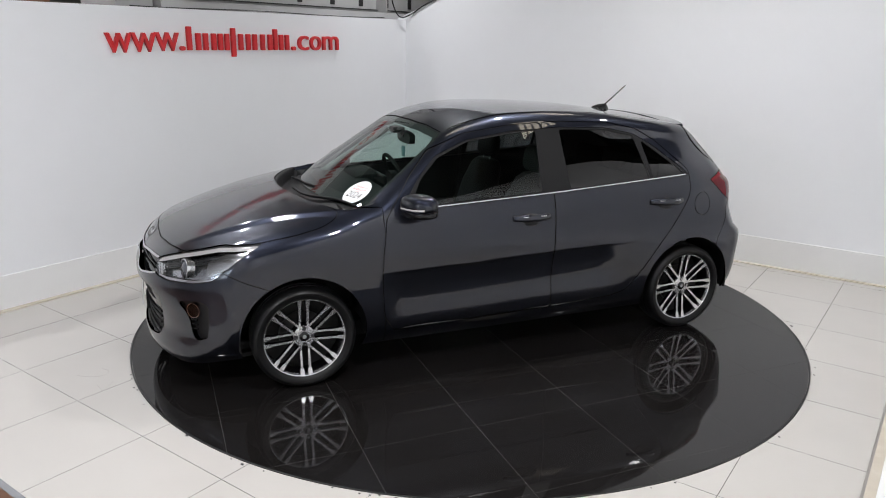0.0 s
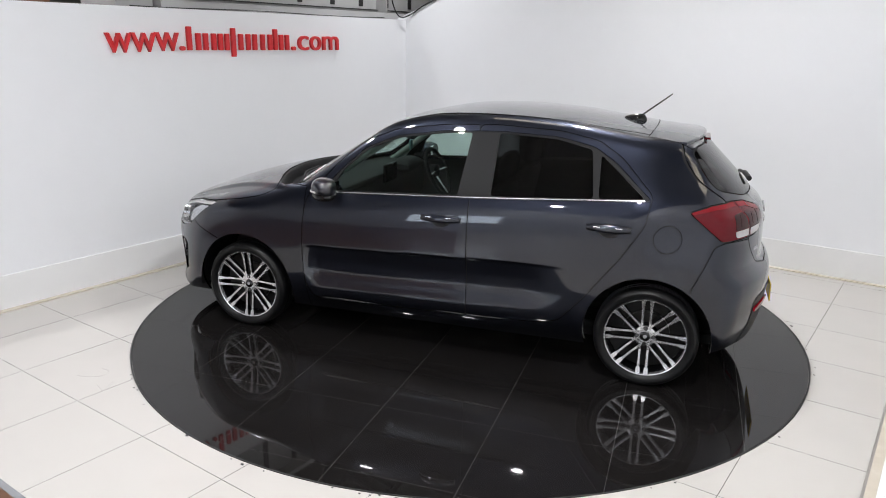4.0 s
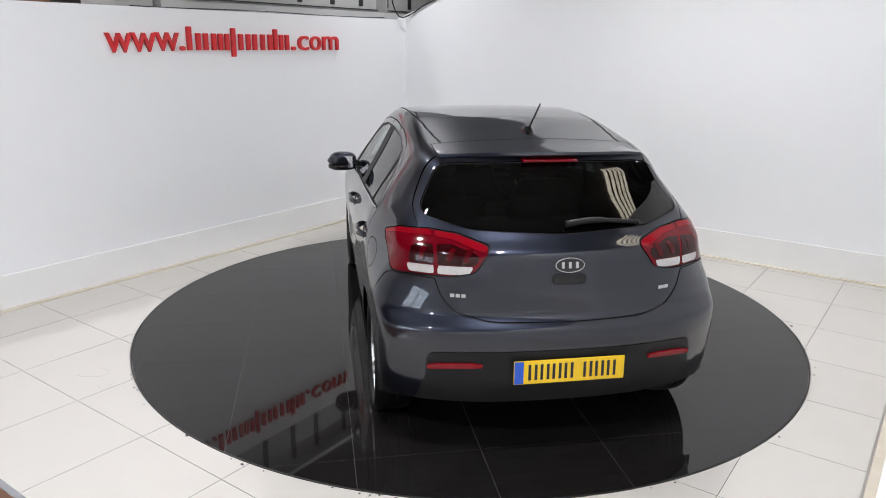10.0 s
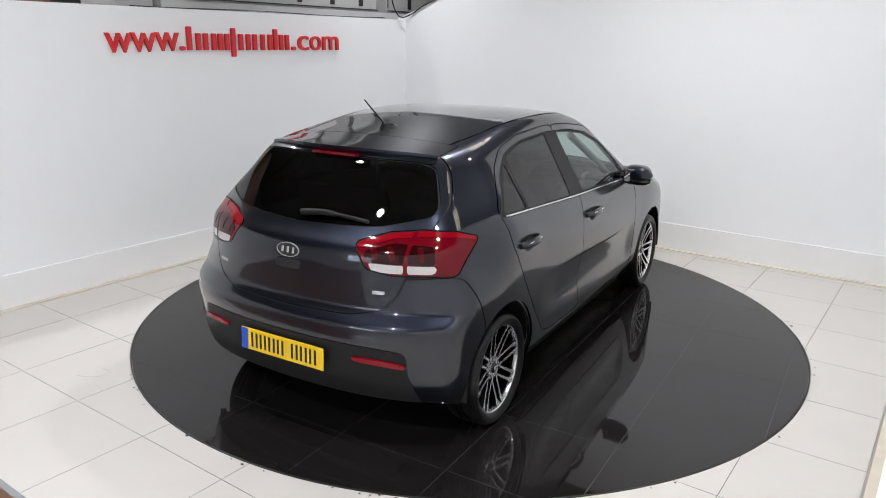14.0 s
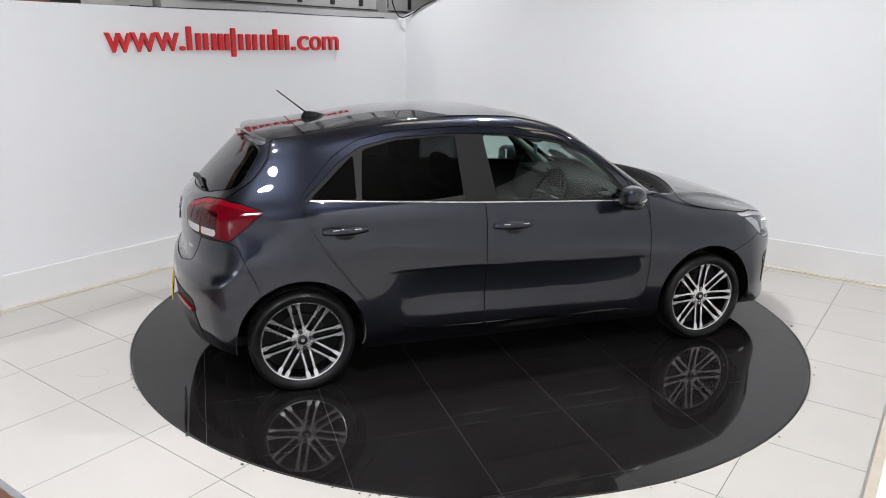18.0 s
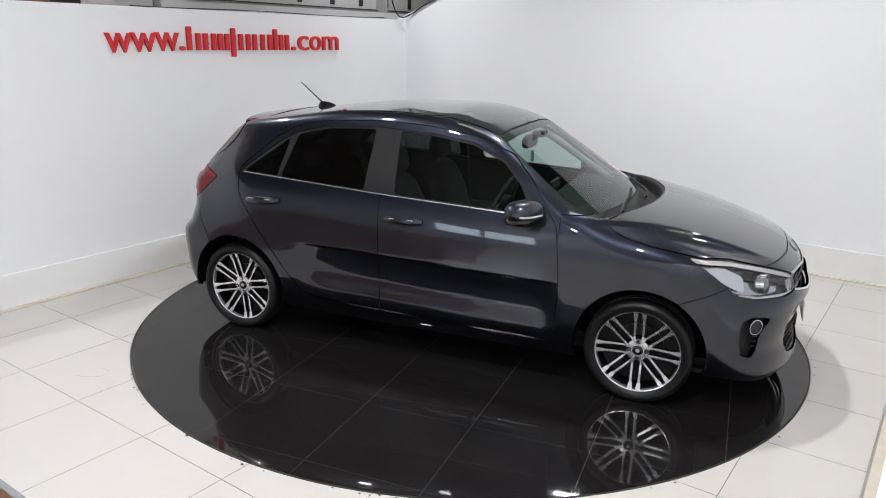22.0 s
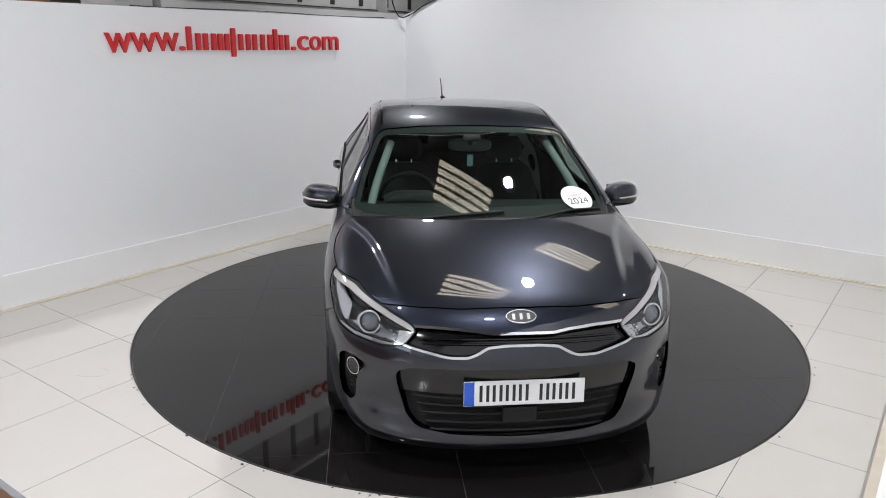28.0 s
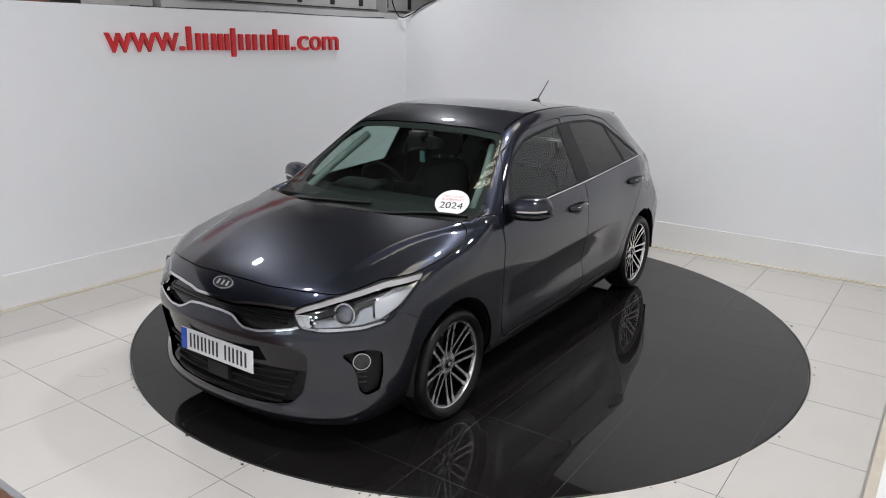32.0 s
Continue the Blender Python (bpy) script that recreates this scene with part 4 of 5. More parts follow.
def wheel_at(x, s, turned_by=0.0):
    """An alloy wheel of eight double spokes with its tyre; s: the side it faces."""
    part_w = [(0.219, -0.10), (0.218, 0.0), (0.2165, 0.052)]
    w = part("wheel", lathe("wheel", [(0.2165, 0.052), (0.2180, 0.066), (0.2210, 0.072), (0.226, 0.074), (0.2295, 0.068), (0.227, 0.06), (0.227, -0.105)], 72), M["alloy"], car, "machined alloy rim")
    part("barrel", lathe("barrel", part_w, 72), M["alloy_dark"], w, "dark inner barrel")
    tyre = [(0.2265, 0.074), (0.234, 0.083), (0.246, 0.092), (0.264, 0.093), (0.278, 0.084), (0.286, 0.070), (0.289, 0.045), (0.290, 0.022), (0.284, 0.020), (0.284, 0.015), (0.290, 0.013),
            (0.290, -0.013), (0.284, -0.015), (0.284, -0.02), (0.290, -0.022), (0.289, -0.045), (0.286, -0.070), (0.278, -0.086), (0.250, -0.094), (0.222, -0.08)]
    part("tyre", lathe("tyre", tyre, 96), M["rubber"], w, "black low-profile tyre")
    part("brake_disc", lathe("brake_disc", [(0.03, -0.01), (0.130, -0.01), (0.130, -0.028), (0.03, -0.028)], 48), M["brake"], w, "grey steel brake disc")
    # near-black disc: the shade between the spokes is put into its colour
    part("wheel_back", lathe("wheel_back", [(0.0, -0.05), (0.217, -0.05), (0.217, -0.06), (0.0, -0.06)], 40), M["dark"], w, "near-black disc for the shade behind the spokes")
    part("hub", lathe("hub", [(0.0, 0.044), (0.048, 0.044), (0.058, 0.036), (0.064, 0.020), (0.066, -0.01), (0.0, -0.012)], 40), M["alloy_dark"], w)
    part("centre_cap", lathe("centre_cap", [(0.0, 0.0535), (0.022, 0.053), (0.027, 0.050), (0.028, 0.044), (0.0, 0.043)], 28), M["gloss_black"], w, "round black centre cap")
    part("cap_badge", lathe("cap_badge", [(0.0, 0.0545), (0.004, 0.0545), (0.010, 0.0542), (0.011, 0.0530), (0.0, 0.0530)], 20), M["silver_ink"], w, "small plain silver emblem")
    part("hub_face", lathe("hub_face", [(0.027, 0.040), (0.027, 0.0465), (0.046, 0.0465), (0.060, 0.0445), (0.062, 0.036)], 40), M["alloy"], w, "machined hub face")
    for k in range(4):
        a = k * math.pi / 2
        # flat near-black disc stands in for the shade in the nut's recess
        pocket = part("nut_pocket", lathe("nut_pocket", [(0.0, 0.0475), (0.0125, 0.0475), (0.0135, 0.046), (0.0135, 0.03), (0.0, 0.03)], 16), M["dark"], w, "near-black disc for the shaded recess round a nut")
        pocket.location = (0.047 * math.cos(a), 0, 0.047 * math.sin(a))
        nut = lathe("lug_nut", [(0.0, 0.0515), (0.007, 0.0515), (0.0085, 0.049), (0.0085, 0.02), (0.0, 0.02)], 6)
        o = part("lug_nut", nut, M["chrome"], w)
        o.location = (0.047 * math.cos(a), 0, 0.047 * math.sin(a))
    bar = None
    for k in range(8):
        a = k * math.pi / 4
        for t in (-1, 1):
            if bar is None:
                bm = bmesh.new()
                prof = ((0.040, 0.0475, 0.0062, 0.020), (0.080, 0.0465, 0.0060, 0.020), (0.150, 0.056, 0.0064, 0.022), (0.182, 0.061, 0.0068, 0.022), (0.190, 0.063, 0.0108, 0.022), (0.220, 0.071, 0.0122, 0.022))
                rings = []
                for r, h, hw, dp in prof:
                    rings.append([bm.verts.new(v) for v in ((r, h, -hw), (r, h, hw), (r, h - dp, hw * 1.25), (r, h - dp, -hw * 1.25))])
                for i in range(5):
                    for q in range(4):
                        fc = bm.faces.new((rings[i][q], rings[i][(q + 1) % 4], rings[i + 1][(q + 1) % 4], rings[i + 1][q]))
                        fc.material_index = 0 if q == 0 else 1
                bm.faces.new(rings[0][::-1])
                bm.faces.new(rings[-1])
                bmesh.ops.recalc_face_normals(bm, faces=bm.faces)
                bar = bpy.data.meshes.new("spoke")
                bm.to_mesh(bar)
                bm.free()
                bar.materials.append(M["alloy"])
                bar.materials.append(M["alloy_dark"])
            o = part("spoke", bar, None, w)
            o.matrix_basis = Matrix.Rotation(a, 4, "Y") @ Matrix.Translation((0, 0, t * 0.0222))
    w.matrix_basis = pose(x, s * 0.752, HUB_Z, 0, 0, 0 if s > 0 else 180) @ pose(0, 0, 0, 0, turned_by, 0)
    return w


for hx in HUBS:
    for s in (1, -1):
        wheel_at(hx, s, 12.0 if hx < 0 and s < 0 else 0.0)
    liner = lathe("arch_liner", [(0.348, 0.838), (0.356, 0.80), (0.364, 0.45), (0.0, 0.45)], 48)
    for s in (1, -1):
        bm = bmesh.new()
        bm.from_mesh(liner)
        bmesh.ops.delete(bm, geom=[f for f in bm.faces if f.calc_center_median().z < -0.06], context="FACES")
        half_liner = bpy.data.meshes.new("arch_liner")
        bm.to_mesh(half_liner)
        bm.free()
        o = part("arch_liner", half_liner, M["plastic"], car, "black wheel arch liner")
        o.matrix_basis = pose(hx, 0, 0.298, 0, 0, 0 if s > 0 else 180)
part("floor_pan", box_bm(-1.55, 1.75, -0.66, 0.66, 0.19, 0.25, 0.02), M["plastic"], car, "black underbody")
# plates added under both bumpers so no light shows through to the turntable
part("front_undertray", bridge("front_undertray", [super_ring(1.60, 0, z, 0.40, 0.70, 40, 3.0) for z in (0.176, 0.20)]), M["plastic"], car, "black plate added under the front bumper to block light")
part("rear_undertray", bridge("rear_undertray", [super_ring(-1.46, 0, z, 0.34, 0.66, 40, 3.0) for z in (0.288, 0.31)]), M["plastic"], car, "black plate added under the rear bumper to block light")

# ---------------------------------------------------------------- tiles of the turntable
for i in range(-4, 4):
    for j in range(-5, 5):
        x0, y0 = 0.6 * i, 0.3 + 0.6 * j
        near = math.hypot(0 if x0 <= 0 <= x0 + 0.6 else min(abs(x0), abs(x0 + 0.6)), 0 if y0 <= 0 <= y0 + 0.6 else min(abs(y0), abs(y0 + 0.6)))
        if near > DISC - 0.02:
            continue
        me = clipped_tile("black_tile", x0, x0 + 0.6, y0, y0 + 0.6, DISC - 0.012, True, 0.004, 0.0010)
        if me:
            part("black_tile", me, M["black_tile"], turntable)

# ---------------------------------------------------------------- the car's fittings


def surf(x, y, z):
    """The nearest point of the body's form and a frame there: right, up, out."""
    p = np.array([[x, y, z]], float)
    for _ in range(8):
        g = slope(p)
        p = p - (body(p) / (g * g).sum(1))[:, None] * g
    n = Vector(normal_of(p)[0])
    right = Vector((0, 0, 1)).cross(n).normalized()
    up = n.cross(right)
    m = Matrix((right, up, n)).transposed().to_4x4()
    m.translation = Vector(p[0])
    return m


def set_at(ob, m, lift=0.0):
    ob.matrix_basis = m @ Matrix.Translation((0, 0, lift))
    return ob


def disc_mesh(name, rx, ry, z0, z1, n=40, p=2.0, edge=0.003):
    rings = [super_ring(0, 0, z0, rx, ry, n, p), super_ring(0, 0, z1 - edge, rx, ry, n, p), super_ring(0, 0, z1, rx - edge, ry - edge, n, p)]
    return bridge(name, rings)


def ring_mesh(name, rx, ry, wide, z0, z1, n=40, p=2.0):
    rings = [super_ring(0, 0, z0, rx, ry, n, p), super_ring(0, 0, z1, rx - wide * 0.2, ry - wide * 0.2, n, p), super_ring(0, 0, z1, rx - wide * 0.8, ry - wide * 0.8, n, p), super_ring(0, 0, z0, rx - wide, ry - wide, n, p)]
    return bridge(name, rings, False)


def emblem(parent, m, rx, ry):
    """An oval badge drawn as plain shapes."""
    set_at(part("badge", disc_mesh("badge", rx, ry, -0.004, 0.004), M["ink"], parent, "dark oval badge"), m)
    set_at(part("badge_ring", ring_mesh("badge_ring", rx, ry, 0.0045, -0.003, 0.008), M["silver_ink"], parent, "silver oval ring"), m)
    for k in range(3):
        b = box_bm(-0.0065, 0.0065, -ry * 0.42, ry * 0.42, 0.0, 0.0065, 0.002)
        set_at(part("badge_bar", b, M["silver_ink"], parent), m @ Matrix.Translation(((k - 1) * rx * 0.48, 0, 0)))


def plate(parent, m, material, band_at, label):
    """A number plate whose characters are plain bars."""
    pl = set_at(part("number_plate", box_bm(-0.26, 0.26, -0.0555, 0.0555, 0.0, 0.006, 0.004), material, parent, label), m)
    part("plate_band", box_bm(-0.258, -0.215, -0.053, 0.053, 0.0062, 0.0068) if band_at < 0 else box_bm(0.215, 0.258, -0.053, 0.053, 0.0062, 0.0068), M["plate_blue"], pl, "blue band")
    xs = [-0.172, -0.116, -0.060, -0.004, 0.085, 0.141, 0.197]
    for x in xs:
        part("character_bar", box_bm(x - 0.021, x - 0.008, -0.037, 0.037, 0.0062, 0.0070), M["ink"], pl)
        part("character_bar", box_bm(x + 0.008, x + 0.021, -0.037, 0.037, 0.0062, 0.0070), M["ink"], pl)
    return pl


def frame_x(x, y, z, facing, tilt=0.0):
    """A frame that faces forward (1) or back (-1) along the car."""
    n = Vector((facing * math.cos(tilt), 0, math.sin(tilt)))
    right = Vector((0, 0, 1)).cross(n).normalized()
    up = n.cross(right)
    m = Matrix((right, up, n)).transposed().to_4x4()
    m.translation = Vector((x, y, z))
    return m


plate(bf, frame_x(2.098, 0.012, 0.450, 1, 0.06), M["plate_white"], -1, "white front number plate with plain dark bars")
plate(br, frame_x(-1.958, 0.0, 0.456, -1, 0.04), M["plate_yellow"], -1, "yellow rear number plate with plain dark bars")
emblem(bf, surf(2.02, 0.0, 0.758), 0.066, 0.033)
emblem(tg, surf(-1.88, 0.0, 0.925), 0.068, 0.034)
# tailgate grip below the badge, small name badges
set_at(part("grip_recess", disc_mesh("grip_recess", 0.078, 0.024, -0.002, 0.003, 32, 4.0), M["seam"], tg, "dark tailgate grip"), surf(-1.885, 0.0, 0.862), 0.003)
for y, w in ((0.505, 0.066), (-0.490, 0.050)):
    m = surf(-1.86, y, 0.790)
    for k in range(3):
        set_at(part("name_badge", box_bm(-0.0095, 0.0095, -0.008, 0.008, 0.0, 0.004, 0.001), M["silver_ink"], tg, "small plain silver badge bar"), m @ Matrix.Translation(((k - 1) * w / 2.6, 0, 0)))
# reflectors and rear details
for s in (1, -1):
    rings = []
    for y, z, h in ((0.395, 0.480, 0.007), (0.45, 0.479, 0.0115), (0.53, 0.474, 0.012), (0.61, 0.466, 0.012), (0.672, 0.457, 0.009)):
        mm = surf(-1.93, s * y, z)
        rings.append([mm.translation + mm.to_3x3() @ Vector((0, p * h, 0.009 + q * 0.006)) for p, q in ((-1, -1), (1, -1), (1, 1), (-1, 1))])
    part("reflector", bridge("reflector", rings), M["lamp_red_bright"], br, "slim red reflector")
part("brake_light", box_bm(-1.536, -1.500, -0.135, 0.135, 1.327, 1.340, 0.004), M["lamp_red"], tg, "slim red high brake light")

# spoiler
rings = []
for i in range(25):
    y = -0.515 + 1.03 * i / 24
    xe, xf = -1.508 + 0.40 * y * y, -1.27
    prof = []
    for t in np.linspace(0, 1, 7):
        x = xf + (xe - xf) * t
        tp = float(t_top(np.array([x]))[0] - t_crown(np.array([x]))[0] * y * y)
        prof.append((x, y, tp + 0.004 - 0.008 * (abs(y) / 0.515) ** 6 + 0.010 * t * t))
    ze = prof[-1][2]
    prof += [(xe - 0.004, y, ze - 0.012), (xe + 0.004, y, ze - 0.026), (xe + 0.05, y, ze - 0.030), (xf, y, prof[0][2] - 0.05)]
    rings.append(prof)
part("spoiler", bridge("spoiler", rings), M["paint"], tg, "painted roof spoiler above the rear window")

# aerial
m = surf(-1.078, 0.0, 1.42)
fin = part("aerial", bridge("aerial", [super_ring(0, 0, -0.004, 0.030, 0.075, 24, 2.2), super_ring(0, 0.006, 0.014, 0.026, 0.064, 24, 2.2), super_ring(0, 0.022, 0.030, 0.016, 0.036, 24, 2.2), super_ring(0, 0.034, 0.036, 0.006, 0.014, 24, 2.2)]), M["gloss_black"], car, "black roof aerial with a short mast")
fin.matrix_basis = Matrix(((0, -1, 0, 0), (1, 0, 0, 0), (0, 0, 1, 0), (0, 0, 0, 1)))
fin.matrix_basis = pose(m.translation.x, -0.012, m.translation.z, -4, 0, 90)
mast = part("mast", tube("mast", [(0, 0, 0), (0, 0.165, 0.150)], [0.0055, 0.0035], 8), M["ink"], fin, "thin black mast")
mast.location = (0, 0.035, 0.026)

# wipers
for pts in (((1.10, -0.43, 0.958), (1.084, -0.237, 0.972), (1.081, -0.025, 0.986), (1.06, 0.10, 0.992)), ((1.17, 0.0, 0.968), (1.14, 0.228, 0.968), (1.012, 0.491, 0.982), (0.944, 0.672, 0.976))):
    wp = part("wiper", tube("wiper", curve_pts([Vector(q) for q in pts], 8), 0.0075, 8), M["plastic"], car, "black windscreen wiper")
    part("blade", tube("blade", curve_pts([Vector(q) + Vector((-0.012, 0.0, -0.008)) for q in pts], 8), 0.005, 6), M["ink"], wp, "rubber blade")
m = surf(-1.77, -0.005, 1.098)
rw = part("rear_wiper", tube("rear_wiper", curve_pts([m.translation + Vector((-0.030, 0, 0.004)), surf(-1.75, -0.15, 1.096).translation + Vector((-0.024, 0, 0.008)), surf(-1.74, -0.37, 1.082).translation + Vector((-0.016, 0, 0.006))], 8), [0.016] * 4 + [0.015] * 6 + [0.010] * 7, 8), M["plastic"], tg, "black rear wiper")
# belt line, sill strips, handles, mirrors
t_low = table([(0.73, 0.955), (-0.27, 1.000), (-1.262, 1.058)], 0.0)
for s in (1, -1):
    V, F = side_parts[s]["surround"]
    strip, _ = cut((V, F), lambda V: np.maximum(np.maximum(V[:, 2] - t_low(V[:, 0]) - 0.0075, V[:, 0] - 0.62), -1.225 - V[:, 0]))
    panel("belt_trim", moved(strip, 0.005), M["alloy"], car, "slim chrome trim below the windows", 0.008)
    for q, d in zip(("front", "rear"), doors[s]):
        strip, _ = cut(side_parts[s][q], lambda V: V[:, 2] - 0.296 + 0.024 * (V[:, 0] + 0.7) / 1.5)
        for isle in islands(strip):
            panel("sill_strip", moved(isle, 0.003), M["gloss_black"], d, "gloss black lower strip", 0.004)
        bright, _ = cut(side_parts[s][q], lambda V: np.maximum(np.abs(V[:, 2] - 0.300 + 0.024 * (V[:, 0] + 0.7) / 1.5) - 0.0036, np.abs(V[:, 0] - 0.03) - 0.70))
        for isle in islands(bright):
            panel("sill_line", moved(isle, 0.004), M["alloy"], d, "thin bright line along the sill", 0.005)
    for (hx, hz), d in zip(((-0.080, 0.866), (-1.050, 0.900)), doors[s]):
        m = surf(hx, s * 0.84, hz)
        # the hollow's shade is a flat black disc on the door skin
        set_at(part("handle_cup", disc_mesh("handle_cup", 0.056, 0.038, -0.002, 0.0015, 32, 2.2), M["seam"], d, "flat black disc for the shade in the hollow behind the handle"), m @ Matrix.Translation((0.0, -0.010, 0.0)))
        rings = []
        for t in np.linspace(-1, 1, 15):
            h = 0.021 - 0.006 * abs(t) ** 3
            o = 0.034 * (1 - abs(t) ** 2.6) + 0.004
            rings.append([(0.122 * t, h * math.cos(g) + 0.004, o + 0.011 * math.sin(g)) for g in np.linspace(0, 2 * math.pi, 12, endpoint=False)])
        set_at(part("door_handle", bridge("door_handle", rings), M["paint"], d, "painted pull handle"), m)
        # the highlight on the painted handle is laid on as a bright bar
        set_at(part("handle_trim", box_bm(-0.078, 0.078, 0.010, 0.0145, 0.036, 0.0458, 0.0015), M["alloy"], d, "slim bright bar for the highlight along the handle"), m)
    # mirror
    rings = []
    for t in np.linspace(0, 1, 17):
        y = s * (0.795 + 0.215 * t)
        w = max(0.0, 1 - abs(2 * t - 0.92) ** 3.0) ** 0.5 if t < 1 else 0.05
        w = max(w, 0.10)
        cx = 0.680 - 0.060 * t
        rings.append(super_ring(cx, y, 1.000 + 0.008 * t, 0.080 * w, 0.064 * w, 24, 2.6, "xz"))
    mr = part("mirror", bridge("mirror", rings), M["paint"], car, "painted door mirror with an indicator strip")
    rings = []
    for t in np.linspace(0.02, 0.97, 15):
        y = s * (0.795 + 0.215 * t)
        w = max(0.10, (1 - abs(2 * t - 0.92) ** 3.0)) ** 0.5
        cx = 0.680 - 0.060 * t
        rings.append(super_ring(cx - 0.002, y, 0.962 + 0.006 * t, 0.078 * w, 0.034 * w, 20, 2.6, "xz"))
    part("mirror_foot", bridge("mirror_foot", rings), M["gloss_black"], mr, "black lower half")
    part("mirror_arm", bridge("mirror_arm", [super_ring(0.655, s * 0.74, 0.980, 0.045, 0.022, 16, 2.6, "xz"), super_ring(0.655, s * 0.85, 0.985, 0.035, 0.022, 16, 2.6, "xz")]), M["gloss_black"], mr, "black mirror arm")
    pts = [(0.680 - 0.060 * t + 0.082 * max(0.1, (1 - abs(2 * t - 0.92) ** 3.0)) ** 0.5, s * (0.795 + 0.215 * t), 0.986 + 0.010 * t) for t in np.linspace(0.30, 0.93, 10)]
    part("indicator", tube("indicator", pts, 0.0055, 8), M["lamp_white"], mr, "clear indicator strip")
    part("mirror_glass", box_bm(0.583, 0.588, min(s * 0.825, s * 0.965), max(s * 0.825, s * 0.965), 0.958, 1.045, 0.002), M["chrome"], mr, "mirror glass")

# ---- front details: grille trims, fog lamps, intake slats, headlamp inside
ring, _ = cut(bumper_front, lambda V: np.maximum(face_on(GRILLE, 1.8, 2.3)(V) - 0.0100, 1.85 - V[:, 0]))
panel("grille_trim", moved(ring, 0.004), M["chrome"], bf, "chrome grille surround", 0.014)
upper, _ = cut(intake, lambda V: 0.425 - V[:, 2])
panel("intake_blank", moved(upper, -0.022), M["gloss_black"], bf, "gloss black band behind the plate", 0.02)
for k in range(5):
    z = 0.262 + 0.036 * k
    half = 0.385 + 0.020 * k
    pts = [surf(2.1 - 0.2 * y * y, y, z).translation - Vector((0.020, 0, 0)) for y in np.linspace(-half, half, 15)]
    part("intake_slat", tube("intake_slat", pts, 0.0075, 6), M["satin_black"], bf, "black intake slat")
for k in range(2):
    z = 0.660 + 0.024 * k
    pts = [surf(2.1 - 0.2 * y * y, y, z).translation - Vector((0.024, 0, 0)) for y in np.linspace(-0.42, 0.42, 13)]
    part("grille_slat", tube("grille_slat", pts, 0.005, 6), M["gloss_black"], bf, "gloss black grille slat")
part("radar_cover", box_bm(2.060, 2.090, -0.075, 0.075, 0.300, 0.375, 0.006), M["plastic"], bf, "plain grey sensor cover")
for s in (1, -1):
    m = surf(1.865, s * 0.722, 0.484)
    fl = set_at(part("fog_lamp", ring_mesh("fog_lamp", 0.042, 0.042, 0.0065, -0.03, 0.004), M["chrome"], bf, "round fog lamp in a chrome ring"), m, -0.008)
    part("fog_bowl", disc_mesh("fog_bowl", 0.036, 0.036, -0.03, -0.012), M["alloy_dark"], fl, "fog lamp reflector")
    part("fog_glass", disc_mesh("fog_glass", 0.036, 0.036, -0.006, 0.002), M["lens"], fl, "fog lamp glass")
    for k in range(3):
        pts = [surf(1.87, s * y, 0.432 - 0.026 * k).translation for y in np.linspace(0.685, 0.745, 4)]
        part("fog_slat", tube("fog_slat", [p + Vector((-0.012, 0, 0)) for p in pts], 0.005, 6), M["gloss_black"], bf)
HL_TOP = ((0.47, 0.835), (0.70, 0.816), (0.92, 0.766), (1.10, 0.716), (1.16, 0.70))
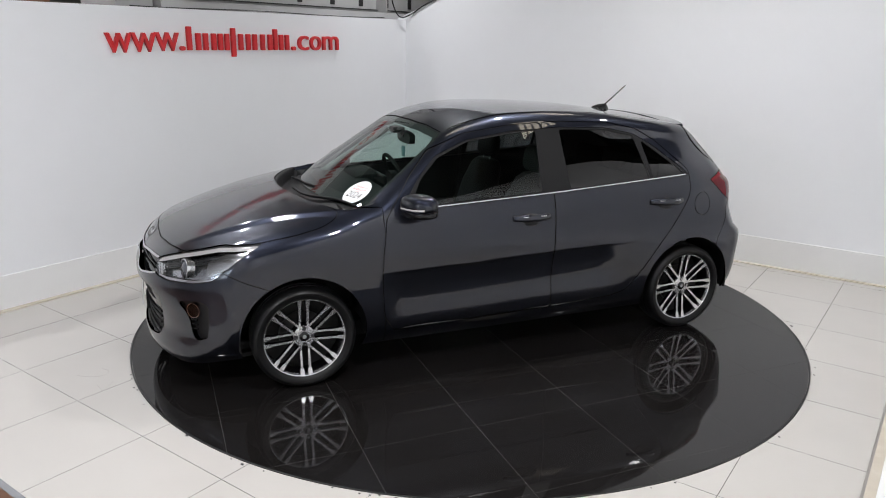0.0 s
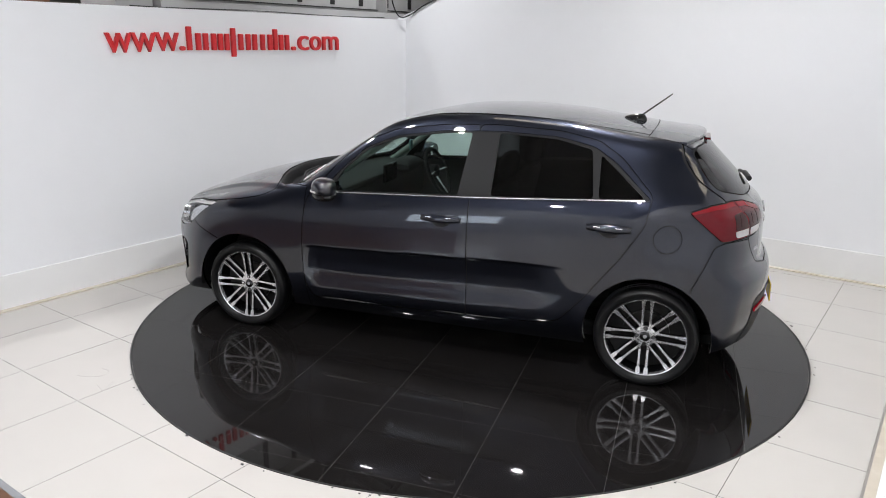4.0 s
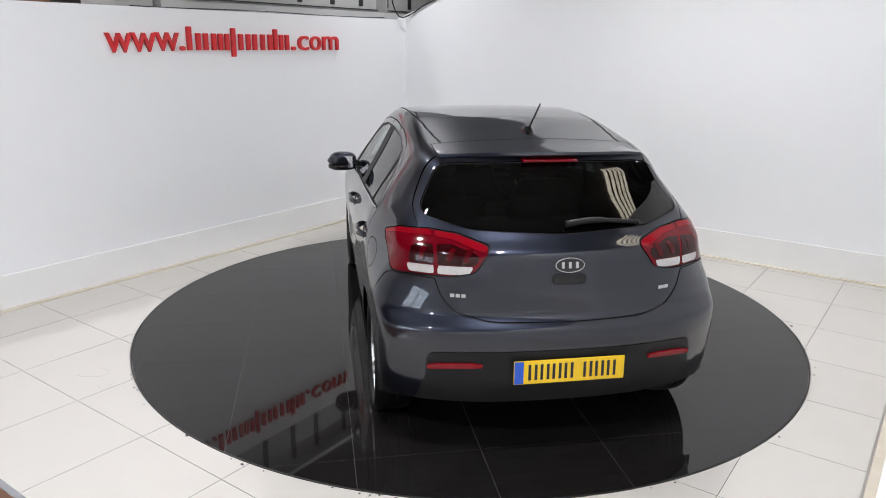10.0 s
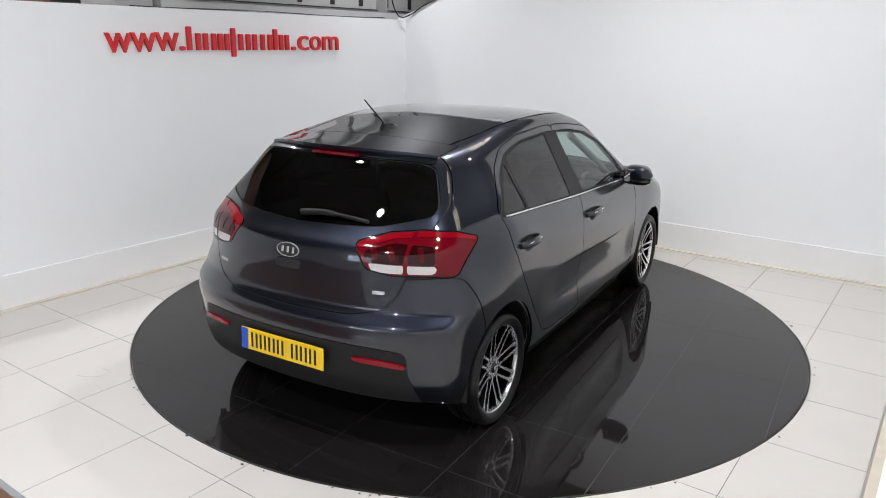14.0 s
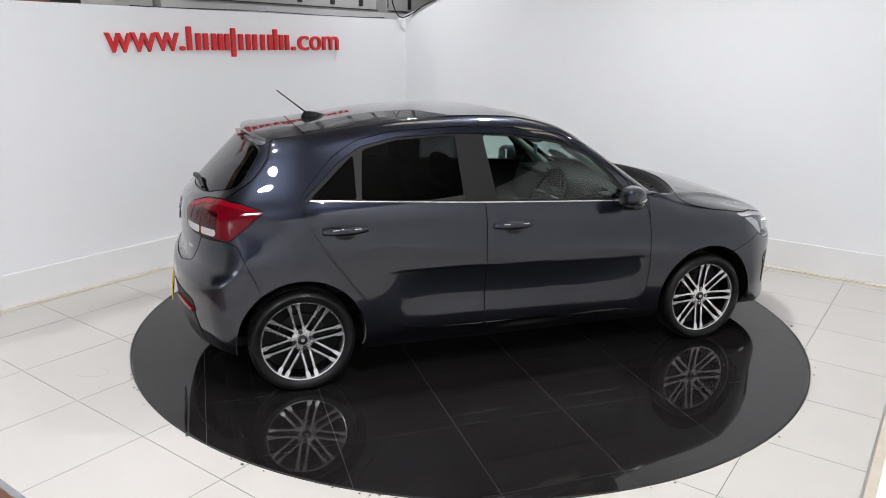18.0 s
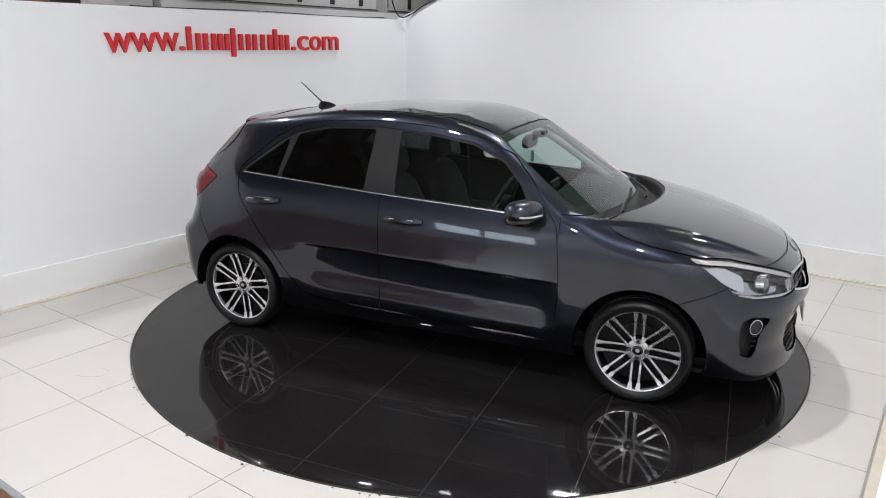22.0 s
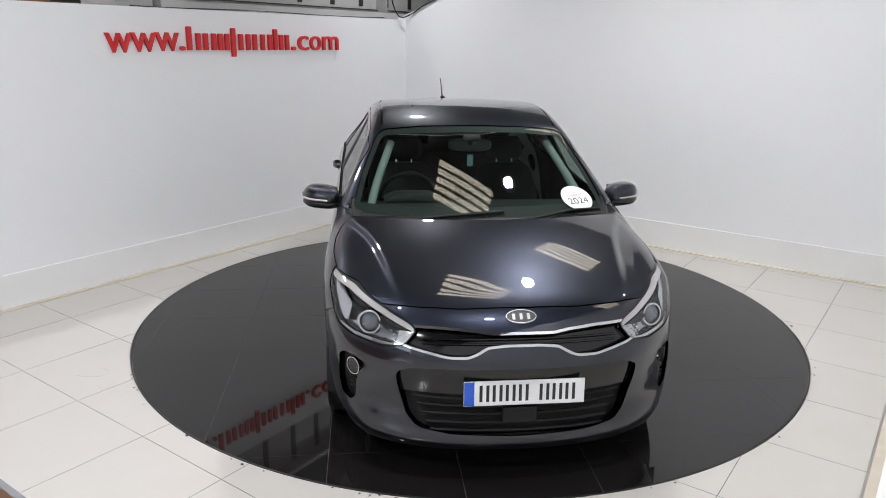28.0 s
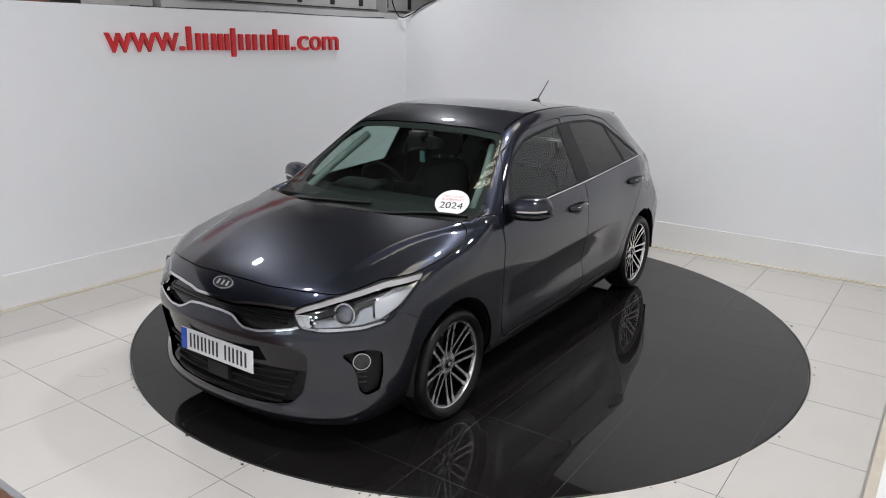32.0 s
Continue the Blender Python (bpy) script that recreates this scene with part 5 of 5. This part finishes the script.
for s, lp in zip((1, -1), lamps):
    hl = [o for o in bpy.data.objects if o.name.startswith("headlamp")][0 if s == 1 else 1]
    drl, _ = cut(lp, lambda V: line_band(HL_TOP, (V[:, 0] - V[:, 1] * s) / math.sqrt(2), V[:, 2]) - 0.016)
    panel("running_light", moved(drl, -0.008), M["lamp_white"], hl, "pale running light along the upper edge", 0.02)
    low, _ = cut(lp, lambda V: line_band(((0.70, 0.655), (0.80, 0.640), (1.0, 0.636), (1.115, 0.648)), (V[:, 0] - V[:, 1] * s) / math.sqrt(2), V[:, 2]) - 0.008)
    panel("lower_trim", moved(low, -0.008), M["chrome"], hl, "chrome lower edge", 0.02)
    mask, _ = cut(lp, lambda V: line_band(((0.74, 0.752), (0.92, 0.722), (1.06, 0.690)), (V[:, 0] - V[:, 1] * s) / math.sqrt(2), V[:, 2]) - 0.013)
    panel("dark_bezel", moved(mask, -0.024), M["plastic"], hl, "black inner bezel", 0.01)
    inn, _ = cut(lp, lambda V: np.maximum(1.035 - (V[:, 0] - V[:, 1] * s) / math.sqrt(2), line_band(((1.0, 0.67), (1.09, 0.672)), (V[:, 0] - V[:, 1] * s) / math.sqrt(2), V[:, 2]) - 0.030))
    panel("ribbed_reflector", moved(inn, -0.016), M["lamp_clear"], hl, "clear ribbed inner reflector", 0.03)
    rear, _ = cut(lp, lambda V: np.maximum((V[:, 0] - V[:, 1] * s) / math.sqrt(2) - 0.74, line_band(((0.56, 0.80), (0.72, 0.715)), (V[:, 0] - V[:, 1] * s) / math.sqrt(2), V[:, 2]) - 0.040))
    panel("side_reflector", moved(rear, -0.020), M["lamp_silver"], hl, "silver side reflector", 0.03)
    for k in range(4):
        zk = 0.655 + 0.013 * k
        rib, _ = cut(lp, lambda V: line_band(((1.0, zk), (1.105, zk + 0.002)), (V[:, 0] - V[:, 1] * s) / math.sqrt(2), V[:, 2]) - 0.0035)
        panel("reflector_rib", moved(rib, -0.009), M["lamp_clear"], hl, "clear rib of the inner reflector", 0.008)
    for px, py, pz, r in ((1.872, 0.632, 0.706, 0.054),):
        m = frame_x(px - 0.002, s * py, pz - 0.008, 1, 0.0) @ pose(0, 0, 0, -8, s * 18, 0)
        set_at(part("projector_ring", ring_mesh("projector_ring", r, r, 0.012, -0.03, 0.010), M["lamp_silver"], hl, "silver projector ring"), m)
        b = bmesh.new()
        bmesh.ops.create_uvsphere(b, u_segments=24, v_segments=14, radius=r * 0.78)
        bmesh.ops.scale(b, vec=(1, 1, 0.6), verts=b.verts)
        me = bpy.data.meshes.new("projector_lens")
        b.to_mesh(me)
        b.free()
        set_at(part("projector_lens", smooth(me), M["lens_solid"], hl, "round glass projector lens"), m, -0.005)

# ---- tail lamps: darker middles and clear reversing bands
for s, lp in zip((1, -1), tails):
    tl = [o for o in bpy.data.objects if o.name.startswith("tail_lamp")][0 if s == 1 else 1]
    def q_of(V):
        return (-V[:, 0] - V[:, 1] * s) / math.sqrt(2)
    for nm, lo_y, hi_y, host in (("outer", 0.593, 0.90, tl), ("inner", 0.30, 0.577, tg)):
        win, _ = cut(lp, lambda V: np.maximum(np.maximum(outline(corners([(0.71, 0.995), (0.88, 1.005), (1.0, 0.972), (1.015, 0.955), (1.0, 0.922), (0.71, 0.915)], 0.015), q_of(V), V[:, 2]), lo_y - np.abs(V[:, 1])), np.abs(V[:, 1]) - hi_y))
        panel("dark_lens", moved(win, 0.002), M["lamp_red_dark"], host, "dark red middle of the lamp", 0.004)
        win, _ = cut(lp, lambda V: np.maximum(np.maximum(outline(corners([(0.70, 0.912), (0.998, 0.918), (0.980, 0.882), (0.90, 0.878), (0.715, 0.876)], 0.012), q_of(V), V[:, 2]), lo_y - np.abs(V[:, 1])), np.abs(V[:, 1]) - hi_y))
        top, _ = cut(lp, lambda V: np.maximum(np.maximum(line_band(((0.50, 1.012), (0.60, 1.036), (0.74, 1.044), (0.88, 1.032), (1.02, 0.992)), q_of(V), V[:, 2]) - 0.012, lo_y - np.abs(V[:, 1])), np.abs(V[:, 1]) - hi_y))
        for q0 in ((0.80, 0.885, 0.955) if nm == "inner" else (0.76, 0.83, 0.90)):
            bar, _ = cut(lp, lambda V: np.maximum(np.maximum(outline(corners([(q0, 0.990), (q0 + 0.026, 0.990), (q0 + 0.020, 0.932), (q0 - 0.004, 0.932)], 0.006), q_of(V), V[:, 2]), lo_y - np.abs(V[:, 1])), np.abs(V[:, 1]) - hi_y))
            if len(bar[1]) > 6:
                panel("light_guide", moved(bar, 0.0035), M["lamp_red_mid"], host, "red upright light guide", 0.004)
        panel("bright_band", moved(top, 0.002), M["lamp_red_bright"], host, "bright red upper band", 0.004)
        panel("clear_lens", moved(win, 0.0025), M["lamp_white"], host, "clear ribbed reversing band", 0.004)

# ---- pale trim inside the windscreen pillars
for s in (1, -1):
    pts = [surf(x, s * y, z).translation - Vector((0.045, s * 0.055, 0.055)) for x, y, z in ((1.0, 0.70, 0.99), (0.86, 0.675, 1.08), (0.70, 0.63, 1.18), (0.54, 0.575, 1.29), (0.44, 0.54, 1.335))]
    part("pillar_trim", tube("pillar_trim", curve_pts(pts, 5), 0.024, 10), M["pillar_cloth"], car, "pale inner trim of the windscreen pillar")

# ---- warranty sticker on the windscreen
m = surf(0.925, 0.553, 1.06)
st = set_at(part("sticker", disc_mesh("sticker", 0.095, 0.095, 0.0, 0.0015, 48, 2.0, 0.0005), M["sticker"], ws, "round white warranty sticker"), m, 0.001)


def printed(text, size, x, y, material, parent, z):
    c = bpy.data.curves.new("print", "FONT")
    c.body, c.size, c.align_x, c.extrude = text, size, "CENTER", 0.0002
    ob = bpy.data.objects.new("print", c)
    scene.collection.objects.link(ob)
    bpy.context.view_layer.update()
    me = bpy.data.meshes.new_from_object(ob.evaluated_get(bpy.context.evaluated_depsgraph_get()))
    bpy.data.objects.remove(ob)
    o = part("printed_words", me, material, parent)
    o.location = (x, y, z)
    return o


printed("2024", 0.066, 0.0, -0.045, M["ink"], st, 0.0018)
printed("WARRANTY", 0.023, 0.0, 0.014, M["pink_ink"], st, 0.0018)
printed("THIS CAR HAS", 0.017, 0.0, 0.038, M["pink_ink"], st, 0.0018)
printed("UNTIL", 0.011, 0.0, 0.002, M["pink_ink"], st, 0.0018)

# ---------------------------------------------------------------- inside the car


def seat_ring(cx, cy, cz, rx, ry, n=20):
    return super_ring(cx, cy, cz, rx, ry, n, 3.2)


for s in (1, -1):
    y = 0.365 * s
    seat = part("front_seat", bridge("front_seat", [seat_ring(0.02, y, 0.36, 0.25, 0.23), seat_ring(0.03, y, 0.42, 0.27, 0.25), seat_ring(0.02, y, 0.52, 0.26, 0.24), seat_ring(0.0, y, 0.545, 0.22, 0.19)]), M["cloth"], car, "black cloth front seat")
    part("backrest", bridge("backrest", [seat_ring(-0.20, y, 0.48, 0.08, 0.23), seat_ring(-0.24, y, 0.62, 0.085, 0.25), seat_ring(-0.30, y, 0.85, 0.075, 0.235), seat_ring(-0.345, y, 0.99, 0.06, 0.19), seat_ring(-0.36, y, 1.03, 0.04, 0.14)]), M["cloth"], seat)
    part("headrest", bridge("headrest", [seat_ring(-0.355, y, 1.06, 0.035, 0.11), seat_ring(-0.36, y, 1.09, 0.05, 0.135), seat_ring(-0.37, y, 1.18, 0.05, 0.13), seat_ring(-0.375, y, 1.215, 0.03, 0.10)]), M["cloth"], seat)
    for k in (-1, 1):
        part("headrest_post", tube("headrest_post", [(-0.35, y + 0.055 * k, 1.0), (-0.358, y + 0.055 * k, 1.08)], 0.006, 8), M["chrome"], seat, "chrome post")
bench = part("rear_bench", bridge("rear_bench", [super_ring(-0.80, 0, 0.38, 0.25, 0.62, 28, 5), super_ring(-0.80, 0, 0.50, 0.27, 0.64, 28, 5), super_ring(-0.82, 0, 0.56, 0.22, 0.60, 28, 5)]), M["cloth"], car, "black cloth rear bench")
part("backrest", bridge("backrest", [super_ring(-1.06, 0, 0.48, 0.08, 0.62, 28, 5), super_ring(-1.14, 0, 0.75, 0.08, 0.62, 28, 5), super_ring(-1.22, 0, 0.98, 0.06, 0.58, 28, 5)]), M["cloth"], bench)
for y in (0.38, -0.38, 0.0):
    part("headrest", bridge("headrest", [seat_ring(-1.22, y, 0.98, 0.03, 0.10), seat_ring(-1.23, y, 1.02, 0.045, 0.12), seat_ring(-1.24, y, 1.10, 0.04, 0.11)]), M["cloth"], bench)
dash = part("dashboard", bridge("dashboard", [super_ring(0.80, y, 0.80, 0.20, 0.165, 24, 3.0, "xz") for y in np.linspace(-0.70, 0.70, 9)]), M["dash"], car, "dark soft dashboard")
part("dash_top", box_bm(0.62, 1.02, -0.68, 0.68, 0.93, 0.965, 0.015), M["dash"], dash, "dark dashboard top")
part("binnacle", bridge("binnacle", [super_ring(0.62, y, 0.965, 0.09, 0.055 * w, 16, 2.4, "xz") for y, w in ((-0.53, 0.4), (-0.48, 0.9), (-0.37, 1.0), (-0.26, 0.9), (-0.21, 0.4))]), M["dash"], dash, "hooded instrument binnacle")
part("screen", box_bm(0.585, 0.605, -0.11, 0.11, 0.90, 1.03, 0.008), M["gloss_black"], dash, "upright touch screen")
ang = [2 * math.pi * k / 36 for k in range(36)]
wheel_ring = part("steering_wheel", tube("steering_wheel", [(0.36 + 0.075 * math.sin(a), -0.37 + 0.182 * math.cos(a), 0.925 + 0.166 * math.sin(a)) for a in ang], 0.014, 10, True), M["dash"], car, "black three-spoke steering wheel")
part("wheel_boss", bridge("wheel_boss", [super_ring(0.42, -0.37, 0.92, 0.07, 0.055, 18, 2.6, "yz"), super_ring(0.37, -0.37, 0.925, 0.065, 0.05, 18, 2.6, "yz")]), M["dash"], wheel_ring)
for a in (0.0, math.pi, -math.pi / 2):
    part("wheel_spoke", tube("wheel_spoke", [(0.375, -0.37 + 0.05 * math.cos(a), 0.925 + 0.04 * math.sin(a)), (0.36 + 0.075 * math.sin(a), -0.37 + 0.178 * math.cos(a), 0.925 + 0.16 * math.sin(a))], 0.013, 8), M["lamp_silver"], wheel_ring)
vm = part("rear_view_mirror", bridge("rear_view_mirror", [super_ring(0.435, 0, 1.262, 0.125, 0.036, 24, 3.0, "yz"), super_ring(0.415, 0, 1.262, 0.135, 0.042, 24, 3.0, "yz"), super_ring(0.40, 0, 1.262, 0.13, 0.040, 24, 3.0, "yz")]), M["ink"], car, "black rear-view mirror")
part("mirror_stalk", tube("mirror_stalk", [(0.43, 0, 1.27), (0.475, 0, 1.315)], 0.012, 8), M["ink"], vm)
part("sensor_box", box_bm(0.44, 0.52, -0.05, 0.05, 1.295, 1.335, 0.012), M["ink"], car, "black sensor housing behind the windscreen")
tag = part("hanging_tag", box_bm(0.428, 0.444, -0.018, 0.018, 1.135, 1.205, 0.005), M["cyan"], vm, "pale blue hanging air freshener")
part("carpet", box_bm(-1.7, 1.0, -0.68, 0.68, 0.24, 0.30, 0.02), M["dash"], car, "dark carpet")
part("parcel_shelf", box_bm(-1.68, -1.25, -0.56, 0.56, 0.965, 0.985, 0.006), M["dash"], car, "black parcel shelf")
for s in (1, -1):
    part("seat_belt", tube("seat_belt", [(-0.27, s * 0.66, 1.16), (-0.25, s * 0.67, 0.9), (-0.22, s * 0.67, 0.45)], 0.012, 6), M["dash"], car, "dark seat belt")


def motions():
    """The platform turns evenly and carries the car with it."""
    rows_car, rows_disc = [], []
    for i in range(33):
        a = 237.72 - 10.2106 * i
        spin = pose(0, 0, 0, 0, 0, a)
        rows_car.append((float(i), spin @ pose(0.018, -0.065, 0.0)))
        rows_disc.append((float(i), spin))
    walk(car, rows_car)
    walk(turntable, rows_disc)


motions()
